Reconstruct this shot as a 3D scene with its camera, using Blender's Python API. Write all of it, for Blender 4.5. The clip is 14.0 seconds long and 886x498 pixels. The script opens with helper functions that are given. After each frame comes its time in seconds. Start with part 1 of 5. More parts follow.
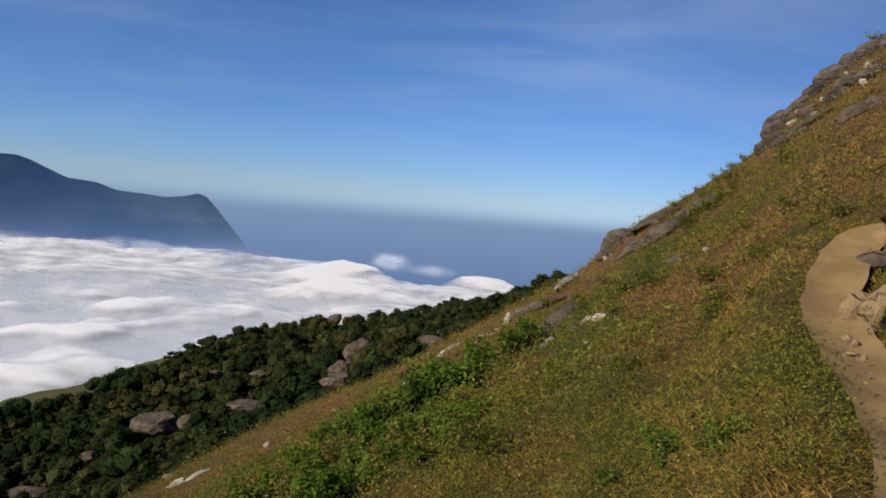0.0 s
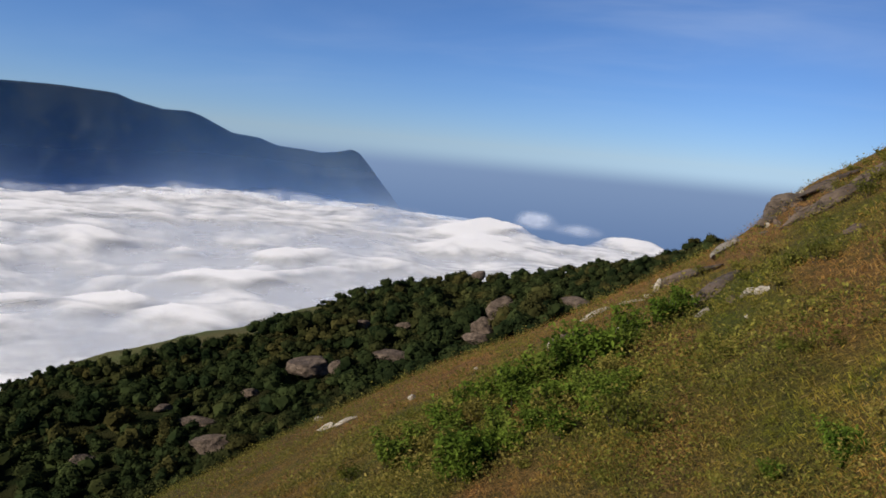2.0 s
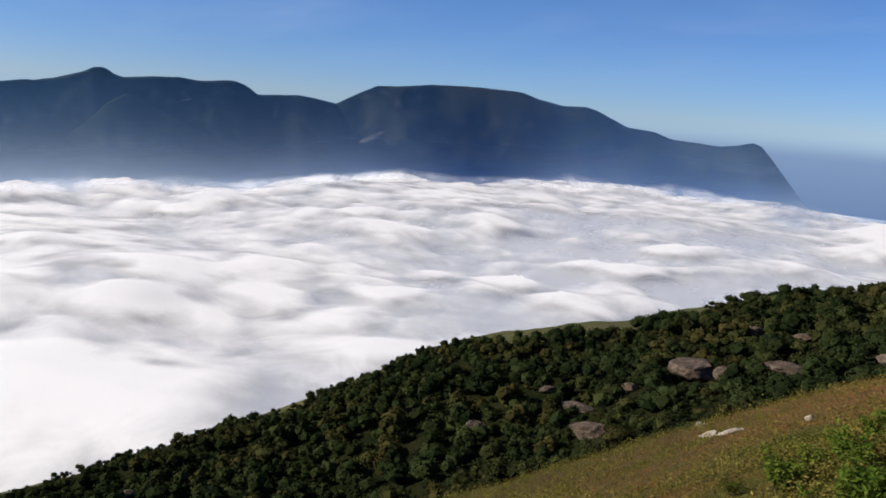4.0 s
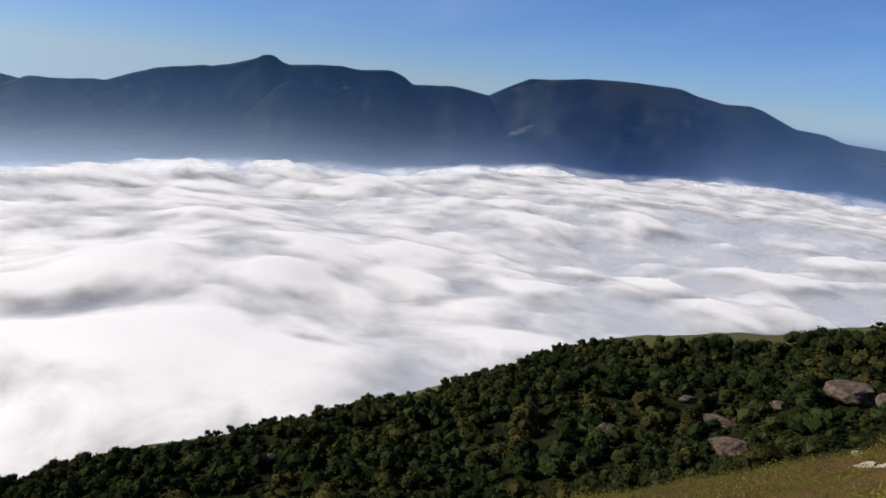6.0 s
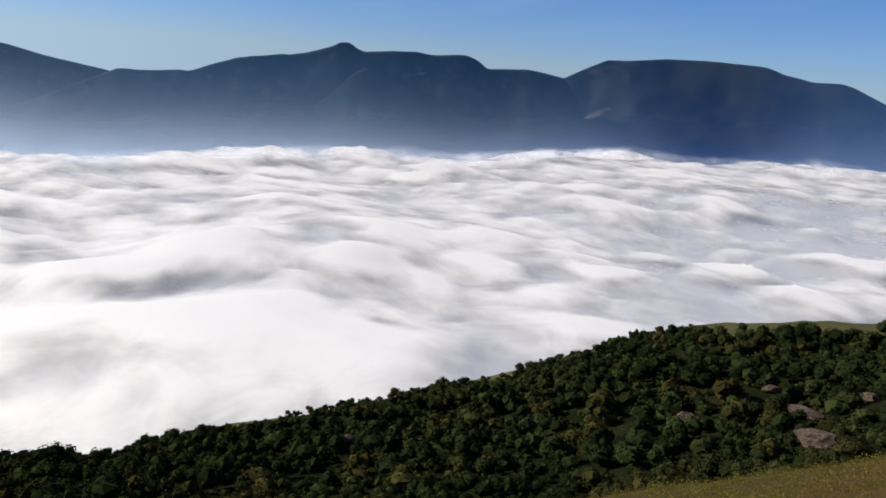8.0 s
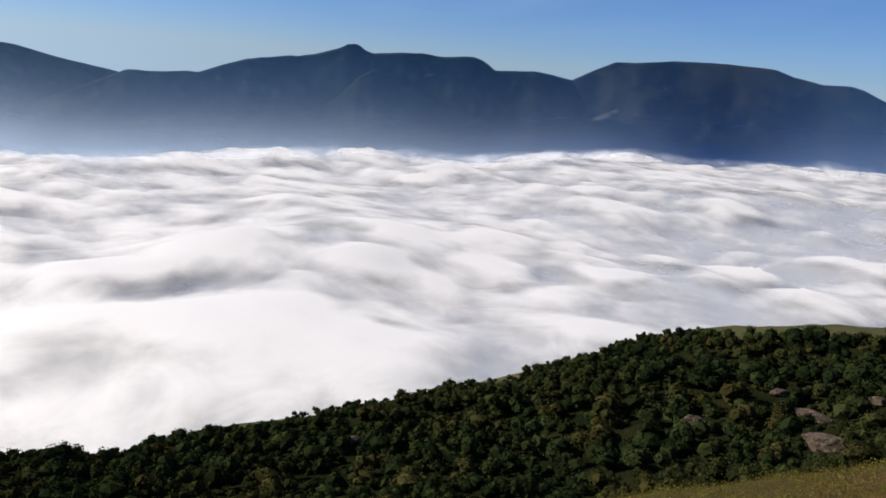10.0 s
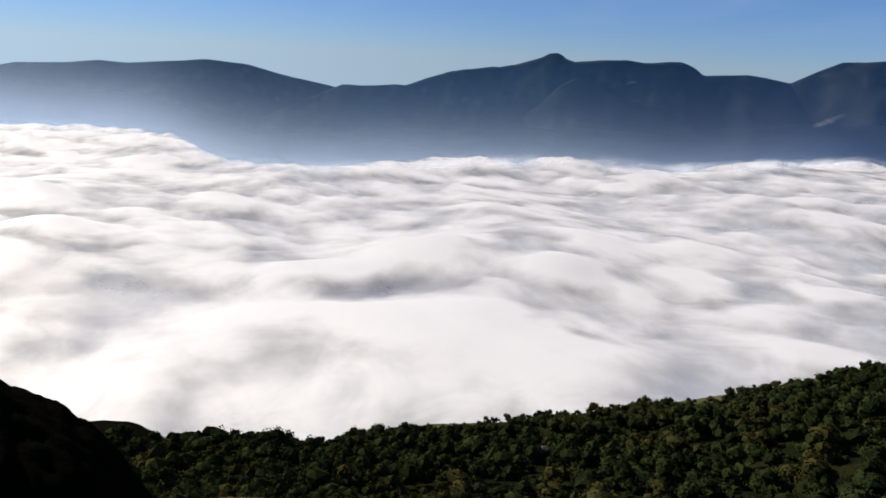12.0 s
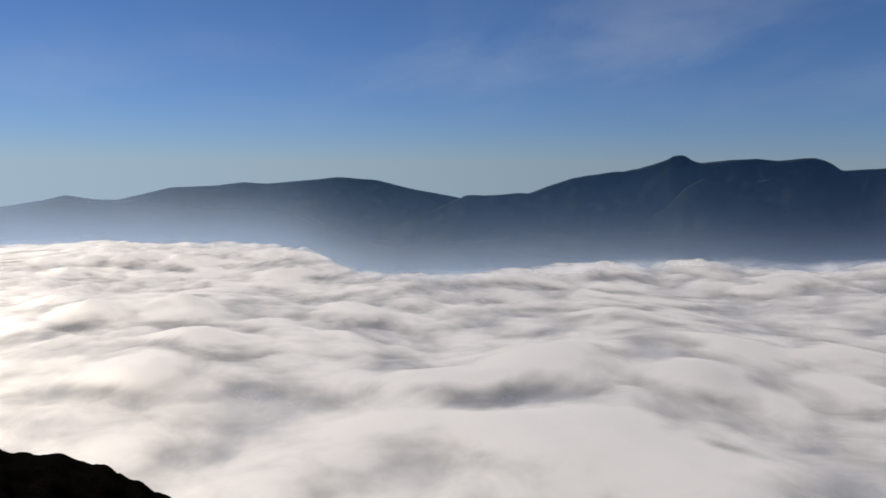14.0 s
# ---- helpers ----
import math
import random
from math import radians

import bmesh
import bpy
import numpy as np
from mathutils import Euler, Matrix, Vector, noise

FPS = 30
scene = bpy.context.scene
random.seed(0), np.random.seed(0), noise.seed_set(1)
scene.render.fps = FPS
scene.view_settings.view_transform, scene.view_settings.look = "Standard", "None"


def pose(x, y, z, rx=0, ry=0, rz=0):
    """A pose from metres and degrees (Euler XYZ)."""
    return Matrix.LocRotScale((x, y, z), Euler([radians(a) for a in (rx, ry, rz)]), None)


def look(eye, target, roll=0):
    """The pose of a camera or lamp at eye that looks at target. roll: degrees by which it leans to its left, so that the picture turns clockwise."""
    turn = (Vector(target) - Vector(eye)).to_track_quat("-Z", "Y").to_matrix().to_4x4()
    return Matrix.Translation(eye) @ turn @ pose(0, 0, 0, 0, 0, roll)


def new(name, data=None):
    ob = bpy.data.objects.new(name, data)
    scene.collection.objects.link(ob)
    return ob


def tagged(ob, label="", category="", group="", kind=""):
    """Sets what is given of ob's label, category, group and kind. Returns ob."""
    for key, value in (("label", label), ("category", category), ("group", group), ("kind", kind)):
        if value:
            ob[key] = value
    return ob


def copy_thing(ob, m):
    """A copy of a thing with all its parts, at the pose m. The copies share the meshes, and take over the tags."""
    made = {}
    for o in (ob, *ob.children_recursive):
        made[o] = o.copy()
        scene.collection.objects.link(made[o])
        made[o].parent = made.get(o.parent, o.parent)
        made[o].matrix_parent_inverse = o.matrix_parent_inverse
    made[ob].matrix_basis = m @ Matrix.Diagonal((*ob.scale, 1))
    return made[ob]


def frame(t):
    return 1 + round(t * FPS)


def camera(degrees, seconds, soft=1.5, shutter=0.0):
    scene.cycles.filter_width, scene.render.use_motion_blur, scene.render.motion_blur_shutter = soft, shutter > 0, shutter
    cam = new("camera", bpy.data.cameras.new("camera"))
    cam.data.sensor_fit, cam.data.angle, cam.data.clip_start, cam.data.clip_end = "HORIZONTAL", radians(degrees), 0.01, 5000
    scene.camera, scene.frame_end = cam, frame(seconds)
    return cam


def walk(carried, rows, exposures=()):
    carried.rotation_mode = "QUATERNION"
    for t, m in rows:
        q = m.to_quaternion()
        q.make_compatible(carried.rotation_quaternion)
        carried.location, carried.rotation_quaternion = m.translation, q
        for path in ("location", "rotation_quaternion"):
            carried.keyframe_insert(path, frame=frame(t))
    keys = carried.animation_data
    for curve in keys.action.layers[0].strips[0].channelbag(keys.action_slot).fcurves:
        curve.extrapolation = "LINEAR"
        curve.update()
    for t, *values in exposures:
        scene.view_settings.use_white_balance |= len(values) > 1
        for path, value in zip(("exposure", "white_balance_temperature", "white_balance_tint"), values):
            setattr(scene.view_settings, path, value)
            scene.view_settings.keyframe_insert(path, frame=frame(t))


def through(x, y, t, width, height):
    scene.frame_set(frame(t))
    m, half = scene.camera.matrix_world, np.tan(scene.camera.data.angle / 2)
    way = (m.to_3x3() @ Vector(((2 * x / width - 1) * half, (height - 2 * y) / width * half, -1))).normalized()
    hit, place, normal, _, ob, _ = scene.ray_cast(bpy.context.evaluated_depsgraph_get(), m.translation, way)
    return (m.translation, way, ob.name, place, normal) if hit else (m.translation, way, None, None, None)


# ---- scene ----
LENS = 60.0
cam = camera(LENS, 14.0, soft=1.65)
PATH = [
    (0.0, pose(0.125, -0.2, -0.05, 86.69, -4.56, 0.26)),
    (0.5, pose(0.12, -0.15, -0.09, 85.26, -4.99, 4.75)),
    (1.0, pose(0.1, -0.02, -0.1, 82.94, -4.89, 4.97)),
    (1.5, pose(0.056, 0.05, -0.057, 82.50, -4.48, 6.80)),
    (2.0, pose(0.05, 0.04, -0.015, 82.63, -5.25, 11.18)),
    (2.5, pose(0.03, 0.04, -0.015, 82.06, -5.78, 15.22)),
    (3.0, pose(0, 0, 0, 81.74, -5.41, 24.27)),
    (3.5, pose(0, 0, 0, 81.39, -4.88, 29.50)),
    (4.0, pose(0, 0, 0, 79.83, -4.17, 39.82)),
    (4.2, pose(0, 0, 0, 79.91, -3.63, 42.12)),
    (6.3, pose(0, 0, 0, 77.82, -4.56, 52.29)),
    (6.5, pose(0, 0, 0, 77.03, -3.24, 52.71)),
    (7.0, pose(0, 0, 0, 78.01, -4.27, 52.62)),
    (7.5, pose(0, 0, 0, 78.47, -4.51, 55.31)),
    (7.7, pose(0, 0, 0, 76.84, -4.46, 56.26)),
    (10.0, pose(0, 0, 0, 76.82, -4.65, 56.98)),
    (10.5, pose(0, 0, 0, 77.04, -4.31, 58.72)),
    (11.0, pose(0, 0, 0, 76.99, -3.42, 64.47)),
    (11.5, pose(0, 0, 0, 76.59, -2.64, 68.96)),
    (12.0, pose(0, 0, 0, 76.53, -2.91, 71.54)),
    (12.5, pose(0, 0, 0, 76.75, -3.42, 76.31)),
    (13.0, pose(0, 0, 0, 79.03, -1.82, 78.98)),
    (13.5, pose(0, 0, 0, 82.71, -2.59, 80.17)),
    (14.0, pose(0, 0, 0, 84.26, -0.29, 80.55)),
]
walk(cam, PATH, [(0.0, 0.37, 6450, 10), (2.0, 0.39, 6450, 10), (4.0, 0.50, 6400, 10), (7.5, 0.42, 6400, 10), (11.0, 0.42, 6450, 10), (12.5, 0.26, 6550, 10), (13.0, 0.1, 6600, 10), (13.5, -0.05, 6650, 10), (14.0, -0.13, 6650, 10)])

# ---- light ----
SUN_BEARING, SUN_HEIGHT = -127.0, 27.0


def unit(bearing, height):
    """The way to a compass bearing (0 is +y, clockwise) and height, in degrees."""
    b, h = radians(bearing), radians(height)
    return Vector((math.sin(b) * math.cos(h), math.cos(b) * math.cos(h), math.sin(h)))


sun = new("sun", bpy.data.lights.new("sun", "SUN"))
sun.data.energy, sun.data.angle, sun.data.color = 4.4, radians(0.6), (1.0, 0.92, 0.80)
sun.matrix_world = look(unit(SUN_BEARING, SUN_HEIGHT) * 100, (0, 0, 0))


class Nodes:
    """A short way to wire a node tree."""

    def __init__(self, tree):
        self.tree = tree
        tree.nodes.clear()

    def add(self, kind, values=None, **settings):
        node = self.tree.nodes.new(kind)
        for key, value in settings.items():
            setattr(node, key, value)
        for key, value in (values or {}).items():
            if isinstance(value, bpy.types.NodeSocket):
                self.tree.links.new(value, node.inputs[key])
            else:
                node.inputs[key].default_value = value
        return node

    def math(self, op, a, b=0.0, clamp=False):
        return self.add("ShaderNodeMath", {0: a, 1: b}, operation=op, use_clamp=clamp).outputs[0]

    def step(self, value, low, high, a=0.0, b=1.0, kind="SMOOTHSTEP"):
        return self.add("ShaderNodeMapRange", {0: value, 1: low, 2: high, 3: a, 4: b}, interpolation_type=kind).outputs[0]

    def noise(self, vector, scale, detail=4.0, rough=0.55, distortion=0.0):
        return self.add("ShaderNodeTexNoise", {"Vector": vector, "Scale": scale, "Detail": detail, "Roughness": rough,
                                               "Distortion": distortion}).outputs[0]

    def mix(self, factor, a, b, blend="MIX"):
        node = self.tree.nodes.new("ShaderNodeMix")
        node.data_type, node.blend_type = "RGBA", blend
        for i, value in ((0, factor), (6, a), (7, b)):
            if isinstance(value, bpy.types.NodeSocket):
                self.tree.links.new(value, node.inputs[i])
            else:
                node.inputs[i].default_value = value if i == 0 else (*value[:3], 1.0)
        return node.outputs[2]


world = bpy.data.worlds.new("sky")
scene.world = world
world.use_nodes = True
wn = Nodes(world.node_tree)
way = wn.add("ShaderNodeTexCoord").outputs["Generated"]
parts_of_way = wn.add("ShaderNodeSeparateXYZ", {0: way})
height = parts_of_way.outputs[2]
aloft = wn.add("ShaderNodeCombineXYZ", {0: parts_of_way.outputs[0], 1: parts_of_way.outputs[1], 2: wn.math("MAXIMUM", height, 0.012)}).outputs[0]
sky = wn.add("ShaderNodeTexSky", {0: aloft}, sky_type="NISHITA", sun_disc=False, sun_elevation=radians(SUN_HEIGHT),
             sun_rotation=radians(SUN_BEARING % 360), altitude=1500.0, air_density=1.0, dust_density=0.0, ozone_density=3.0)
# thin cirrus, laid on a flat layer high above
lift = wn.math("ADD", wn.math("MAXIMUM", height, 0.0), 0.16)
flat = wn.add("ShaderNodeCombineXYZ", {0: wn.math("DIVIDE", parts_of_way.outputs[0], lift), 1: wn.math("DIVIDE", parts_of_way.outputs[1], lift)}).outputs[0]
drawn = wn.add("ShaderNodeMapping", {"Vector": flat, "Rotation": (0, 0, radians(35)), "Scale": (0.6, 1.15, 1.0)}).outputs[0]
wisp = wn.noise(drawn, 1.1, 6.0, 0.55, 0.4)
patch = wn.noise(flat, 0.55, 2.0, 0.5)
veil = wn.math("MULTIPLY", wn.step(wisp, 0.36, 0.80), wn.step(patch, 0.28, 0.60), clamp=True)
veil = wn.math("MULTIPLY", veil, wn.step(height, 0.02, 0.16, 0.0, 0.25))
deep = wn.mix(wn.step(height, 0.0, 0.27, kind="LINEAR"), (0.42, 0.545, 0.86), (0.37, 0.53, 0.77))
tinted = wn.mix(1.0, sky.outputs[0], deep, "MULTIPLY")
tinted = wn.mix(1.0, tinted, wn.mix(wn.step(parts_of_way.outputs[0], -1.0, -0.55), (0.98, 0.95, 0.94), (1.12, 1.13, 1.13)), "MULTIPLY")
tinted = wn.mix(1.0, tinted, wn.mix(wn.step(parts_of_way.outputs[0], 0.12, 0.55), (1.0, 1.0, 1.0), (0.80, 0.78, 0.78)), "MULTIPLY")
clouded = wn.mix(veil, tinted, (6.0, 6.6, 7.6))
clear = wn.add("ShaderNodeBackground", {"Color": clouded, "Strength": 0.085})
# the hazy lowland below the horizon
depth = wn.step(height, -0.12, -0.005, kind="LINEAR")
haze_colour = wn.mix(depth, (0.115, 0.19, 0.36), (0.21, 0.30, 0.47))
lowland = wn.add("ShaderNodeBackground", {"Color": haze_colour, "Strength": 0.8})
open_side = wn.step(parts_of_way.outputs[0], -0.78, -0.62)
below = wn.math("MULTIPLY", wn.step(height, 0.004, -0.026), open_side)
both = wn.add("ShaderNodeMixShader", {0: below, 1: clear.outputs[0], 2: lowland.outputs[0]})
wn.add("ShaderNodeOutputWorld", {0: both.outputs[0]})


# ---- materials ----
def material(name):
    m = bpy.data.materials.new(name)
    m.use_nodes = True
    return m, Nodes(m.node_tree)


def place_of(n):
    return n.add("ShaderNodeNewGeometry").outputs["Position"]


def finish(n, shader):
    n.add("ShaderNodeOutputMaterial", {0: shader})


def principled(n, colour, rough=0.9, bump=None, strength=0.4, distance=0.05, gloss=0.25):
    values = {"Base Color": colour, "Roughness": rough, "Specular IOR Level": gloss}
    if bump is not None:
        values["Normal"] = n.add("ShaderNodeBump", {"Height": bump, "Strength": strength, "Distance": distance}).outputs[0]
    return n.add("ShaderNodeBsdfPrincipled", values).outputs[0]


def sward(n, p):
    """Colour of the slope's grass: green, olive and reddish dry swathes lying along the slope."""
    lie = n.add("ShaderNodeMapping", {"Vector": p, "Rotation": (0.0, 0.0, radians(-25)), "Scale": (1.5, 0.55, 1.0)}).outputs[0]
    wide, mid, spot = n.noise(lie, 0.16, 3.0, 0.5, 0.6), n.noise(lie, 0.62, 4.0, 0.6, 0.5), n.noise(p, 2.6, 3.0, 0.6)
    colour = n.mix(n.step(mid, 0.36, 0.62), (0.128, 0.140, 0.018), (0.215, 0.158, 0.031))
    dry = n.math("ADD", n.step(wide, 0.38, 0.58, 0.0, 0.8), n.step(mid, 0.52, 0.68, 0.0, 0.35), clamp=True)
    reach_ = n.add("ShaderNodeVectorMath", {0: p}, operation="LENGTH").outputs["Value"]
    dry = n.math("ADD", dry, n.step(reach_, 19.0, 33.0, 0.0, 0.75), clamp=True)
    colour = n.mix(dry, colour, (0.290, 0.148, 0.052))
    colour = n.mix(n.step(spot, 0.52, 0.70, 0.0, 0.55), colour, (0.056, 0.066, 0.014))
    # Darker towards -x: the lower slope's shade is put into the grass colour.
    west = n.add("ShaderNodeSeparateXYZ", {0: p}).outputs[0]
    return n.mix(n.step(west, -3.0, -15.0, 0.0, 0.75), colour, (0.082, 0.072, 0.020))


def turf_material():
    m, n = material("hill_turf")
    p = place_of(n)
    mid, fine = n.noise(p, 1.6, 4.0), n.noise(p, 17.0, 5.0, 0.75)
    colour = n.mix(n.step(fine, 0.40, 0.66, 0.15, 0.85), sward(n, p), (0.034, 0.032, 0.012))
    finish(n, principled(n, colour, 0.95, n.math("ADD", mid, fine), 0.9, 0.25, 0.1))
    return m


def pasture_material():
    m, n = material("ridge_pasture")
    p = place_of(n)
    wide, fine = n.noise(p, 0.03, 3.0), n.noise(p, 1.2, 6.0, 0.7)
    colour = n.mix(n.step(wide, 0.35, 0.65), (0.070, 0.082, 0.022), (0.105, 0.088, 0.034))
    colour = n.mix(n.math("MULTIPLY", fine, 0.6), colour, (0.035, 0.042, 0.014))
    finish(n, principled(n, colour, 0.95, fine, 0.7, 0.5, 0.1))
    return m


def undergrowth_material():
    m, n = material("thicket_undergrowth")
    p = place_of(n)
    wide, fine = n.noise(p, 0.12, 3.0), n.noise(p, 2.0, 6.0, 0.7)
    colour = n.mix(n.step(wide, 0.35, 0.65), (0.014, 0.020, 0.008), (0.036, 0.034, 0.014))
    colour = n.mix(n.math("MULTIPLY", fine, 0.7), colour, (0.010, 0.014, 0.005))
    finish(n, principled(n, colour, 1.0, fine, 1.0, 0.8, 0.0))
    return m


def earth_material():
    m, n = material("trodden_earth")
    p = place_of(n)
    mid, fine = n.noise(p, 2.2, 4.0), n.noise(p, 30.0, 5.0, 0.7)
    colour = n.mix(n.step(mid, 0.35, 0.65), (0.31, 0.20, 0.082), (0.225, 0.140, 0.058))
    colour = n.mix(n.math("MULTIPLY", fine, 0.5), colour, (0.13, 0.085, 0.045))
    finish(n, principled(n, colour, 0.95, fine, 0.5, 0.02, 0.1))
    return m


def rock_material(name, light, dark, lichen, scale=1.0):
    m, n = material(name)
    p = n.add("ShaderNodeTexCoord").outputs["Object"]
    wide, mid, fine = n.noise(p, 0.7 * scale, 4.0, 0.6), n.noise(p, 3.0 * scale, 6.0, 0.65, 0.6), n.noise(p, 22.0 * scale, 5.0, 0.7)
    colour = n.mix(n.step(wide, 0.36, 0.64), light, dark)
    colour = n.mix(n.step(mid, 0.50, 0.66, 0.0, 0.85), colour, lichen)
    colour = n.mix(n.math("MULTIPLY", fine, 0.55), colour, tuple(c * 0.4 for c in dark))
    swirl = n.add("ShaderNodeTexNoise", {"Vector": p, "Scale": 1.3 * scale, "Detail": 4.0}).outputs[1]
    bent = n.add("ShaderNodeVectorMath", {0: n.add("ShaderNodeMapping", {"Vector": p, "Scale": (0.6, 0.6, 1.7)}).outputs[0], 1: n.add("ShaderNodeVectorMath", {0: swirl, 3: 1.3 / scale}, operation="SCALE").outputs[0]}, operation="ADD").outputs[0]
    crack = n.add("ShaderNodeTexVoronoi", {"Vector": bent, "Scale": 0.8 * scale, "Randomness": 1.0}, feature="DISTANCE_TO_EDGE").outputs[0]
    colour = n.mix(n.step(crack, 0.0, 0.05, 0.55, 0.0), colour, tuple(c * 0.22 for c in dark))
    height = n.math("ADD", n.math("MULTIPLY", n.step(crack, 0.0, 0.05), 0.7), n.math("ADD", mid, n.math("MULTIPLY", fine, 0.4)))
    finish(n, principled(n, colour, 0.9, height, 0.7, 0.12, 0.2))
    return m


def shaded_scrub_material():
    m, n = material("shade_dark_scrubby_rock")
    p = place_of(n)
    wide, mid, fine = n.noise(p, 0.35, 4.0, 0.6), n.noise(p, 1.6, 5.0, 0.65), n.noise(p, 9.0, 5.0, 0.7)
    # Near-black base: the shade on faces turned from the sun is coloured in.
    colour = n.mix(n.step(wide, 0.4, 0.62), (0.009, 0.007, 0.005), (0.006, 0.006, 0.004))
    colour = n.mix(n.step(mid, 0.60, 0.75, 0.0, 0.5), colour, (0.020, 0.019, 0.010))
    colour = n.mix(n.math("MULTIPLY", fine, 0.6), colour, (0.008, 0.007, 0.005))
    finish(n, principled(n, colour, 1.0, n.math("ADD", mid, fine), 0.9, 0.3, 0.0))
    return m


def leaf_material(name, dark, light, dry, amount=0.3, scale=0.22, through=0.25):
    """Foliage: tint differs from plant to plant and from leaf to leaf; some light comes through."""
    m, n = material(name)
    p = place_of(n)
    g = n.add("ShaderNodeNewGeometry").outputs["Random Per Island"]
    own = n.math("FRACT", n.math("ADD", n.add("ShaderNodeAttribute", attribute_name="tint").outputs["Fac"], n.add("ShaderNodeObjectInfo").outputs["Random"]))
    drift, wide = n.noise(p, scale, 2.0), n.noise(p, scale * 0.21, 2.0)
    lightness = n.math("ADD", n.math("MULTIPLY", n.step(drift, 0.40, 0.62), 0.4), n.math("MULTIPLY", own, 0.7), clamp=True)
    colour = n.mix(lightness, dark, light)
    turned = n.math("ADD", n.math("MULTIPLY", n.step(wide, 0.50, 0.66), 0.5), n.step(n.math("FRACT", n.math("MULTIPLY", own, 7.7)), 0.72, 0.98, 0.0, 0.8), clamp=True)
    colour = n.mix(n.math("MULTIPLY", turned, amount), colour, dry)
    colour = n.mix(n.step(g, 0.1, 0.95, 0.0, 0.62, "LINEAR"), colour, tuple(c * 0.5 for c in dark))
    base = n.add("ShaderNodeBsdfDiffuse", {"Color": colour})
    glow = n.add("ShaderNodeBsdfTranslucent", {"Color": n.mix(0.5, colour, light)})
    finish(n, n.add("ShaderNodeMixShader", {0: through, 1: base.outputs[0], 2: glow.outputs[0]}).outputs[0])
    return m


def blade_material():
    m, n = material("grass_blades")
    p = place_of(n)
    g = n.add("ShaderNodeNewGeometry").outputs["Random Per Island"]
    other = n.math("FRACT", n.math("MULTIPLY", g, 17.3))
    colour = n.mix(1.0, sward(n, p), n.mix(g, (0.85, 0.85, 0.80), (1.75, 1.70, 1.50)), "MULTIPLY")
    colour = n.mix(n.step(other, 0.88, 0.93, 0.0, 0.7), colour, (0.32, 0.22, 0.09))
    colour = n.mix(n.step(other, 0.0, 0.35, 0.75, 0.0), colour, (0.045, 0.056, 0.014))
    base = n.add("ShaderNodeBsdfDiffuse", {"Color": colour})
    glow = n.add("ShaderNodeBsdfTranslucent", {"Color": colour})
    finish(n, n.add("ShaderNodeMixShader", {0: 0.3, 1: base.outputs[0], 2: glow.outputs[0]}).outputs[0])
    return m


def mountain_material(name, dark, light, dry):
    m, n = material(name)
    p = place_of(n)
    wide, mid, fine = n.noise(p, 0.004, 4.0, 0.6), n.noise(p, 0.016, 5.0, 0.65), n.noise(p, 0.09, 4.0, 0.7)
    colour = n.mix(n.step(wide, 0.42, 0.62), dark, light)
    colour = n.mix(n.step(mid, 0.54, 0.70, 0.0, 0.6), colour, dry)
    colour = n.mix(n.math("MULTIPLY", fine, 0.6), colour, (0.008, 0.014, 0.018))
    finish(n, principled(n, colour, 1.0, mid, 0.4, 5.0, 0.0))
    return m


